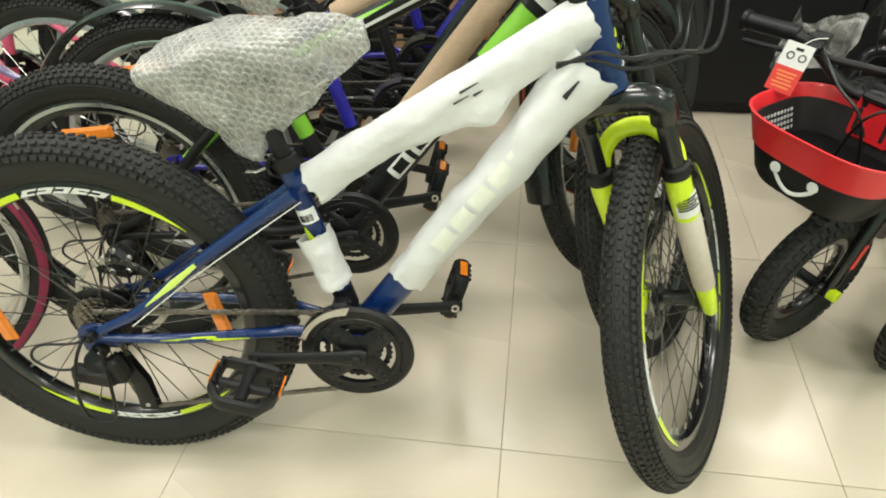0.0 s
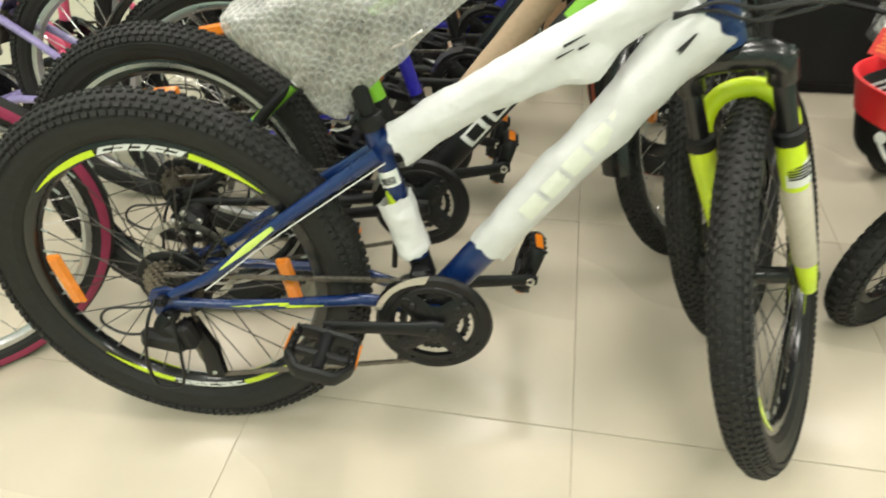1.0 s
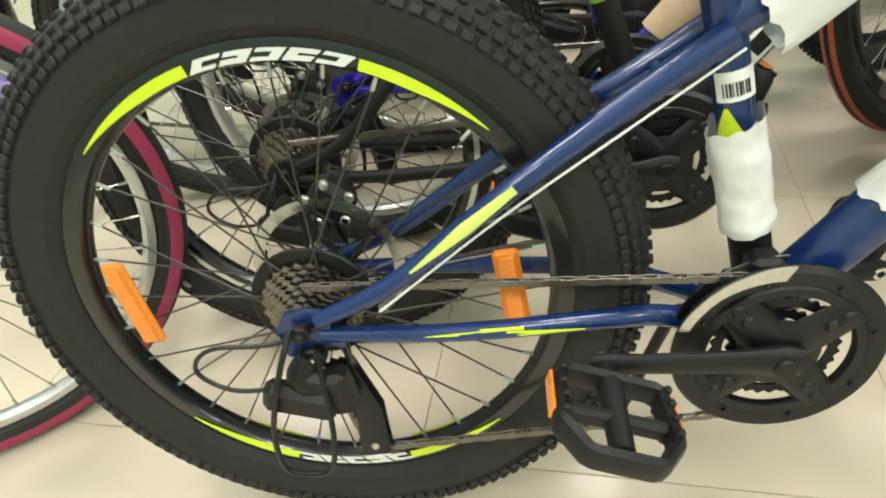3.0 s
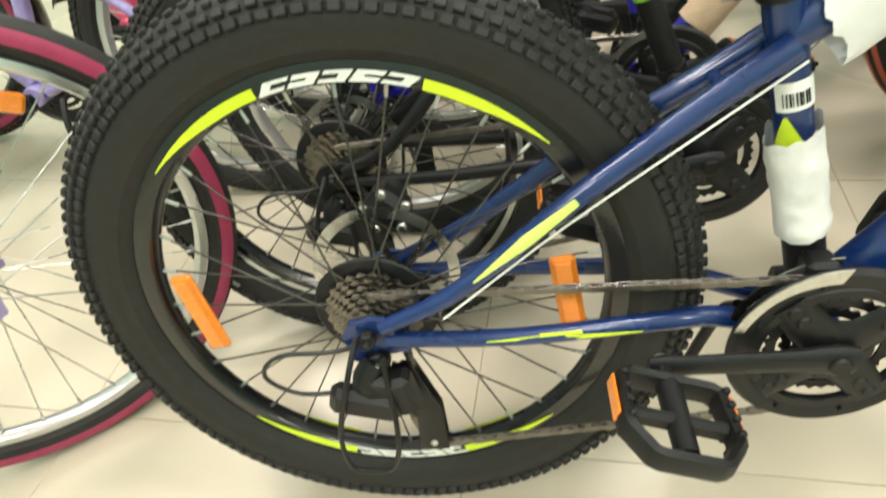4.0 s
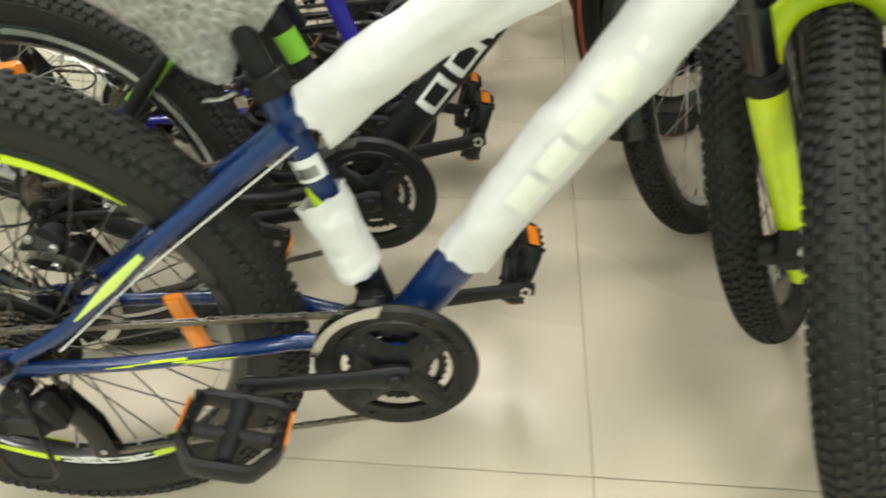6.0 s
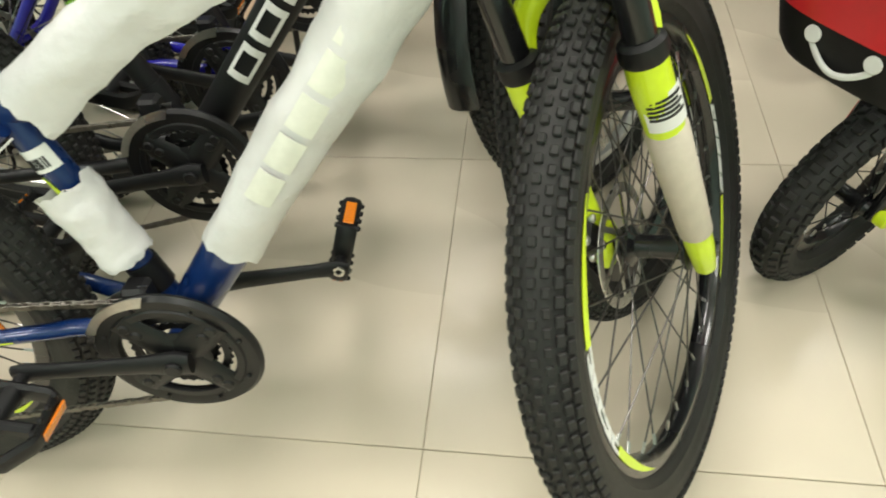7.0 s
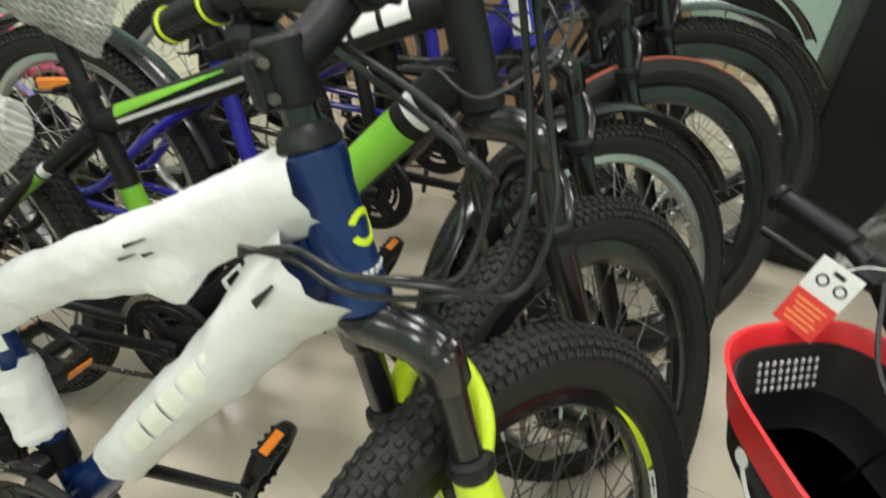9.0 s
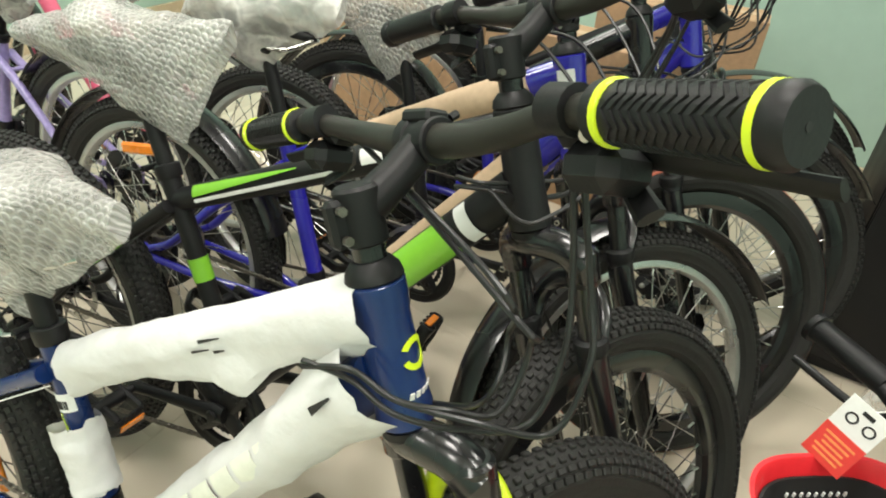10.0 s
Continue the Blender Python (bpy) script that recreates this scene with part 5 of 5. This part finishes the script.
# ---- children's bicycles ----
def kids_bicycle(m, label, frame_mat, basket=True, seat_mat=None):
    """A small bicycle with fat tyres: front contact at the origin, front to +x."""
    root = thing("kids_bicycle", m, label, "bicycle", "children's bicycles")
    R, w = 0.178, 0.060
    wheel_kw = dict(R=R, w=w, tread="block", rim_mat=BLACK, rim_h=0.022, spokes=16, spoke_mat=MATTE, hub_r=0.016)
    make_wheel(root, Matrix.Translation((0, 0, R)), name="front_wheel", **wheel_kw)
    make_wheel(root, Matrix.Translation((-0.66, 0, R)), name="rear_wheel", **wheel_kw)
    hb_, ht_ = Vector((-0.105, 0, 0.43)), Vector((-0.135, 0, 0.53))
    part("head_tube", rod(hb_, ht_, 0.022, 20), frame_mat, root)
    part("fork_crown", sweep(smooth_path([(-0.075, -0.052, 0.375), (-0.09, -0.035, 0.402), (-0.098, 0, 0.412), (-0.09, 0.035, 0.402), (-0.075, 0.052, 0.375)], 5), 0.016, 12), BLACK, root)
    for s in (-1, 1):
        part("fork_leg", sweep([(-0.078, s * 0.050, 0.385), (-0.04, s * 0.051, 0.29), (-0.004, s * 0.052, R + 0.006), (0.002, s * 0.052, R - 0.014)], [0.016, 0.015, 0.013, 0.009], 14), BLACK, root, "black fork leg")
        decal(root, (-0.06, s * 0.0505, 0.34), (-0.01, s * 0.0515, 0.20), 0.0158, 0.3, 0.7, -14, 30, TAGRED, label="red fork print", side=s)
        part("axle_cap", Geo().join(ypuck(0, s * 0.058, s * 0.078, 0, 0.014), Matrix.Translation((0, 0, R))), NEON, root, "yellow axle cap")
        part("axle_nut", Geo().join(ypuck(-0.66, s * 0.058, s * 0.074, 0, 0.011, 6), Matrix.Translation((0, 0, R))), STEEL, root)
    part("down_tube", sweep(smooth_path([hb_ + Vector((-0.01, 0, 0.03)), (-0.25, 0, 0.30), (-0.40, 0, 0.19)], 6), 0.024, 16), frame_mat, root)
    part("top_tube", sweep(smooth_path([ht_ + Vector((-0.01, 0, -0.03)), (-0.28, 0, 0.40), (-0.45, 0, 0.34)], 6), 0.017, 16), frame_mat, root)
    part("seat_tube", rod((-0.40, 0, 0.18), (-0.47, 0, 0.42), 0.017, 16), frame_mat, root)
    for s in (-1, 1):
        part("chain_stay", rod((-0.42, s * 0.03, 0.19), (-0.66, s * 0.055, R), 0.011), frame_mat, root)
        part("seat_stay", rod((-0.455, s * 0.02, 0.38), (-0.66, s * 0.055, R), 0.010), frame_mat, root)
        part("crank_arm", rod((-0.40, s * 0.055, 0.18), (-0.40 + s * 0.085, s * 0.07, 0.165), 0.009), BLACK, root)
        make_pedal(root, Matrix.Translation((-0.40 + s * 0.085, s * 0.075, 0.165)), Matrix.Rotation(0 if s < 0 else math.pi, 4, "Z") @ Matrix.Scale(0.8, 4))
    part("chain_case", Geo().join(plate([(0.10 * math.cos(a * 0.3927) - 0.40 - (0.26 if 4 <= a <= 12 else 0), 0.18 + (0.075 if not 4 <= a <= 12 else 0.045) * math.sin(a * 0.3927)) for a in range(16)], 0.02, -0.045)), frame_mat, root, "closed chain case")
    part("saddle_post", rod((-0.465, 0, 0.40), (-0.49, 0, 0.50), 0.012), STEEL, root)
    part("saddle", Geo().join(saddle_geo(), Matrix.Translation((-0.49, 0, 0.55))), seat_mat or MATTE, root)
    # handlebar
    TB = Matrix.Translation((-0.022, -0.030, -0.01)) @ Matrix.Rotation(radians(20), 4, "Z") @ Matrix.Translation((0.14, 0, 0))
    part("stem", rod(ht_, Vector((-0.16, 0, 0.605)), 0.015, 16).join(box(0.05, 0.05, 0.04, 0.008, Matrix.Translation((-0.155, 0, 0.60)))), MATTE, root, "", TB)
    hp = [(-0.19, -0.285, 0.672), (-0.175, -0.16, 0.664), (-0.152, -0.06, 0.605), (-0.15, 0, 0.60), (-0.152, 0.06, 0.605), (-0.175, 0.16, 0.664), (-0.19, 0.285, 0.672)]
    part("handlebar", sweep(smooth_path(hp, 6), 0.0108, 14), MATTE, root, "", TB)
    part("cross_bar", rod((-0.165, -0.12, 0.645), (-0.165, 0.12, 0.645), 0.008), MATTE, root, "", TB)
    for s in (-1, 1):
        e = Vector(hp[0] if s < 0 else hp[-1])
        d = Vector((-0.06, s, 0.02)).normalized()
        part("grip", sweep([e - d * 0.11, e - d * 0.108, e - d * 0.006, e - d * 0.005, e + d * 0.004, e + d * 0.005], [0.012, 0.0165, 0.0165, 0.021, 0.021, 0.012], 18), PLASTIC, root, "black rubber grip", TB)
        part("brake_lever", sweep(smooth_path([e - d * 0.15 + Vector((0.012, 0, -0.005)), e - d * 0.12 + Vector((0.045, 0, -0.016)), e - d * 0.02 + Vector((0.052, 0, -0.020))], 5), 0.0055, 10), STEEL if s > 0 else MATTE, root, "", TB)
        part("lever_clamp", sweep([e - d * 0.165, e - d * 0.135], 0.017, 14).join(box(0.04, 0.03, 0.022, 0.005, Matrix.Translation(e - d * 0.15 + Vector((0.022, 0, -0.006))))), STEEL if s > 0 else MATTE, root, "", TB)
        part("brake_cable", sweep(smooth_path([e - d * 0.16 + Vector((0.02, 0, 0)), Vector((-0.06, s * 0.06, 0.645)), Vector((-0.04, 0, 0.60)), Vector((-0.09, -s * 0.03, 0.45))], 6), 0.0028, 8), CABLE, root, "", TB)
    if basket:
        before = set(root.children)
        basket_on(root)
        for o in set(root.children) - before:
            o.matrix_basis = Matrix.Translation((0.032, -0.016, -0.002)) @ o.matrix_basis
    return root


def ring_path(hx, hy, z, n=44, p=3.2):
    out = []
    for i in range(n):
        a = 2 * math.pi * i / n
        c, s = math.cos(a), math.sin(a)
        out.append(Vector((hx * math.copysign(abs(c) ** (2 / p), c), hy * math.copysign(abs(s) ** (2 / p), s), z)))
    return out


def basket_on(root):
    """A two-tone moulded basket before the handlebar: red upper shell, black lower shell."""
    cx, cz = 0.045, 0.443
    n = 44
    def shell(levels, t, mat_, name, label, floor_=False):
        rings = []
        for hx, hy, z, sh in levels:
            rings.append([p + Vector((cx + sh, 0, cz + z)) for p in ring_path(hx, hy, 0, n)])
        for hx, hy, z, sh in reversed(levels):
            rings.append([p + Vector((cx + sh, 0, cz + z)) for p in ring_path(hx - t, hy - t, 0, n)])
        v = [q for r in rings for q in r]
        f = []
        for i in range(len(rings) - 1):
            for j in range(n):
                f.append((i * n + j, i * n + (j + 1) % n, i * n + n + (j + 1) % n, i * n + n + j))
        if floor_:
            f += [tuple(range(n)), tuple((len(rings) - 1) * n + j for j in range(n))]
        else:
            L = len(rings) - 1
            for j in range(n):
                f.append((j, (j + 1) % n, L * n + (j + 1) % n, L * n + j))
        return part(name, Geo().add(v, f), mat_, root, label)
    shell([(0.080, 0.110, 0.0, 0.0), (0.090, 0.120, 0.018, 0.0), (0.097, 0.131, 0.055, 0.0), (0.1025, 0.138, 0.084, 0.0)], 0.004, PLASTIC, "basket_base", "black lower half of the basket", True)
    shell([(0.1035, 0.139, 0.074, 0.0), (0.109, 0.147, 0.100, 0.0), (0.116, 0.156, 0.134, 0.002), (0.120, 0.160, 0.140, 0.002)], 0.005, RED, "basket_rim", "red upper half of the basket")
    shell([(0.094, 0.128, 0.052, 0.0), (0.103, 0.140, 0.098, 0.0), (0.107, 0.145, 0.116, 0.0)], 0.003, INK, "basket_liner", "black inner lining")
    # latch that hooks over the bar
    lm = Matrix.Translation((cx - 0.094, 0, cz + 0.112))
    part("basket_latch", box(0.016, 0.085, 0.085, 0.006, lm), RED, root, "red mounting latch")
    part("latch_cap", box(0.022, 0.075, 0.018, 0.006, lm @ Matrix.Translation((0.004, 0, 0.044))), PLASTIC, root)
    for y in (-0.028, 0.028):
        part("latch_slot", box(0.018, 0.007, 0.05, 0.002, lm @ Matrix.Translation((0.002, y, -0.002))), INK, root)
    # face: two dots and a curved bar
    fx = cx + 0.0985
    for y in (-0.040, 0.040):
        part("face_dot", Geo().join(ypuck(0, -0.0018, 0.0018, 0, 0.011, 18), Matrix.Translation((fx, y, cz + 0.056)) @ Matrix.Rotation(radians(90), 4, "Z")), WHITE, root, "white printed dot")
    arc = [Vector((fx - 0.001 - abs(t) * 0.004, 0.040 * t, cz + 0.022 + 0.022 * t * t)) for t in [i / 8 for i in range(-8, 9)]]
    part("face_curve", sweep(arc, 0.0042, 10, squash=(0.5, 1), up=(1, 0, 0)), WHITE, root, "white printed curve")
    # pale vent slots
    for i in range(9):
        for j in range(4):
            part("vent_slot", box(0.0030, 0.0030, 0.0075, 0.0006, Matrix.Translation((cx - 0.045 + i * 0.0095 + j * 0.0015, -0.1235 - 0.003 * j, cz + 0.060 + j * 0.012))), PAPER, root)


kids_bicycle(pose(1.412, 0.324, 0, 0, 0, -150), "black children's bicycle with a red and black front basket", BLACK)
kids_bicycle(pose(1.66, 0.24, 0, 0, 0, -146), "red and black children's bicycle with fat tyres", RED, basket=False)
kids_bicycle(pose(1.74, 0.93, 0, 0, 0, -146), "dark children's bicycle with fat tyres and a yellow saddle", BLACK, basket=False, seat_mat=YELLOWP)

# price tag hanging from the bar of the basket bicycle
tg = thing("price_tag", pose(1.275, 0.436, 0.625, -18, 8, -34) @ Matrix.Scale(0.78, 4), "white and red cardboard price tag with printing", "price tag")
part("upper_card", box(0.066, 0.0012, 0.058, 0.0004, Matrix.Translation((0, 0, 0.0285))), PAPER, tg, "white printed half")
part("lower_card", box(0.066, 0.0012, 0.062, 0.0004, Matrix.Translation((0, 0, -0.032))), TAGRED, tg, "red printed half")
for i in range(5):
    part("print_bar", box(0.048 - 0.006 * (i % 3), 0.0004, 0.004, 0.0001, Matrix.Translation((0, -0.001, -0.014 - i * 0.009))), mat("print_orange", (0.9, 0.3, 0.1), 0.5) if i == 0 else bpy.data.materials["print_orange"], tg, "faint orange print line")
for dx in (-0.012, 0.016):
    part("print_ring", Geo().join(lathe([(0.0065, -0.0004), (0.0095, -0.0004), (0.0095, 0.0004), (0.0065, 0.0004)], 20), Matrix.Translation((dx, -0.001, 0.026))), INK, tg, "printed black ring")
part("print_bar", box(0.018, 0.0004, 0.007, 0.0001, Matrix.Translation((0.002, -0.001, 0.044))), INK, tg)
part("tie", sweep(smooth_path([(0.0, 0, 0.052), (0.02, 0.01, 0.075), (0.045, 0.03, 0.085)], 5), 0.0012, 6), PAPER, tg, "white plastic tie")

# crumpled film hanging behind the basket
for i, (px, py, pz, sx) in enumerate(((1.40, 0.60, 0.60, 0.075), (1.62, 0.50, 0.64, 0.065))):
    g = Geo()
    n = 18
    v = []
    for a in range(n + 1):
        for b in range(n + 1):
            u_, w_ = a / n - 0.5, b / n - 0.5
            v.append((sx * 2 * u_, 0.05 * math.sin(u_ * 7 + i) + 0.04 * w_, sx * 1.6 * w_ * (1 - 0.5 * abs(u_))))
    f = [(a * (n + 1) + b, a * (n + 1) + b + 1, (a + 1) * (n + 1) + b + 1, (a + 1) * (n + 1) + b) for a in range(n) for b in range(n)]
    pf = part("plastic_sheet", crumpled(g.add(v, f), 0.02, 9, i * 3.3), THINFILM, None, "", pose(px, py, pz, 0, 0, -50 + i * 30))
    tagged(pf, "crumpled clear plastic sheet on a handlebar", "plastic sheet")

# ---- black cabinet, boxes ----
cab = thing("cabinet", pose(1.95, 1.66, 0, 0, 0, -6), "tall black laminate cabinet on the tiled floor", "cabinet")
part("body", box(1.0, 0.62, 1.72, 0.004, Matrix.Translation((0, 0, 0.90))), BLACKBOARD, cab)
part("plinth", box(0.96, 0.58, 0.04, 0.002, Matrix.Translation((0, 0, 0.02))), BLACKBOARD, cab)
for x in (-0.25, 0.25):
    part("door", box(0.494, 0.016, 1.68, 0.002, Matrix.Translation((x, -0.319, 0.90))), BLACKBOARD, cab)


def carton(m, sx, sy, sz, label):
    t = thing("carton", m, label, "cardboard box", "cartons behind the bicycles")
    part("body", box(sx, sy, sz, 0.004, Matrix.Translation((0, 0, sz / 2))), CARD, t)
    part("tape", box(sx + 0.002, 0.05, 0.002, 0.0005, Matrix.Translation((0, 0, sz + 0.001))), KRAFT, t, "brown parcel tape")
    for i in range(6):
        for j in range(2):
            part("print_block", box(0.028, 0.002, 0.04, 0.0004, Matrix.Translation((-sx * 0.36 + i * 0.042, -sy / 2 - 0.0008, sz * 0.62 - j * 0.06))), CARDINK, t, "printed brown block")
    return t


carton(pose(0.55, 2.02, 0, 0, 0, -8), 0.75, 0.22, 0.62, "brown cardboard bicycle carton with printed blocks")
carton(pose(0.78, 2.40, 0, 0, 0, 2), 0.60, 0.22, 0.70, "tall brown cardboard carton standing near the wall")
carton(pose(-0.25, 2.15, 0, 0, 0, 4), 0.70, 0.24, 0.60, "brown cardboard carton, closed with tape")

# ---- floor tiles ----
tile_me = mesh("floor_tile", box(TW - 0.0007, TW - 0.0012, 0.012, 0.0012, Matrix.Translation((0, 0, -0.006))), TILE, False)
for i in range(-6, 6):
    for j in range(-5, 6):
        c = Matrix.Translation((0.724, -0.009, 0)) @ Matrix.Rotation(TURN, 4, "Z") @ Matrix.Translation(((i + 0.5) * TW, (j + 0.5) * TW, 0))
        part("floor_tile", tile_me, None, floor, "", c)
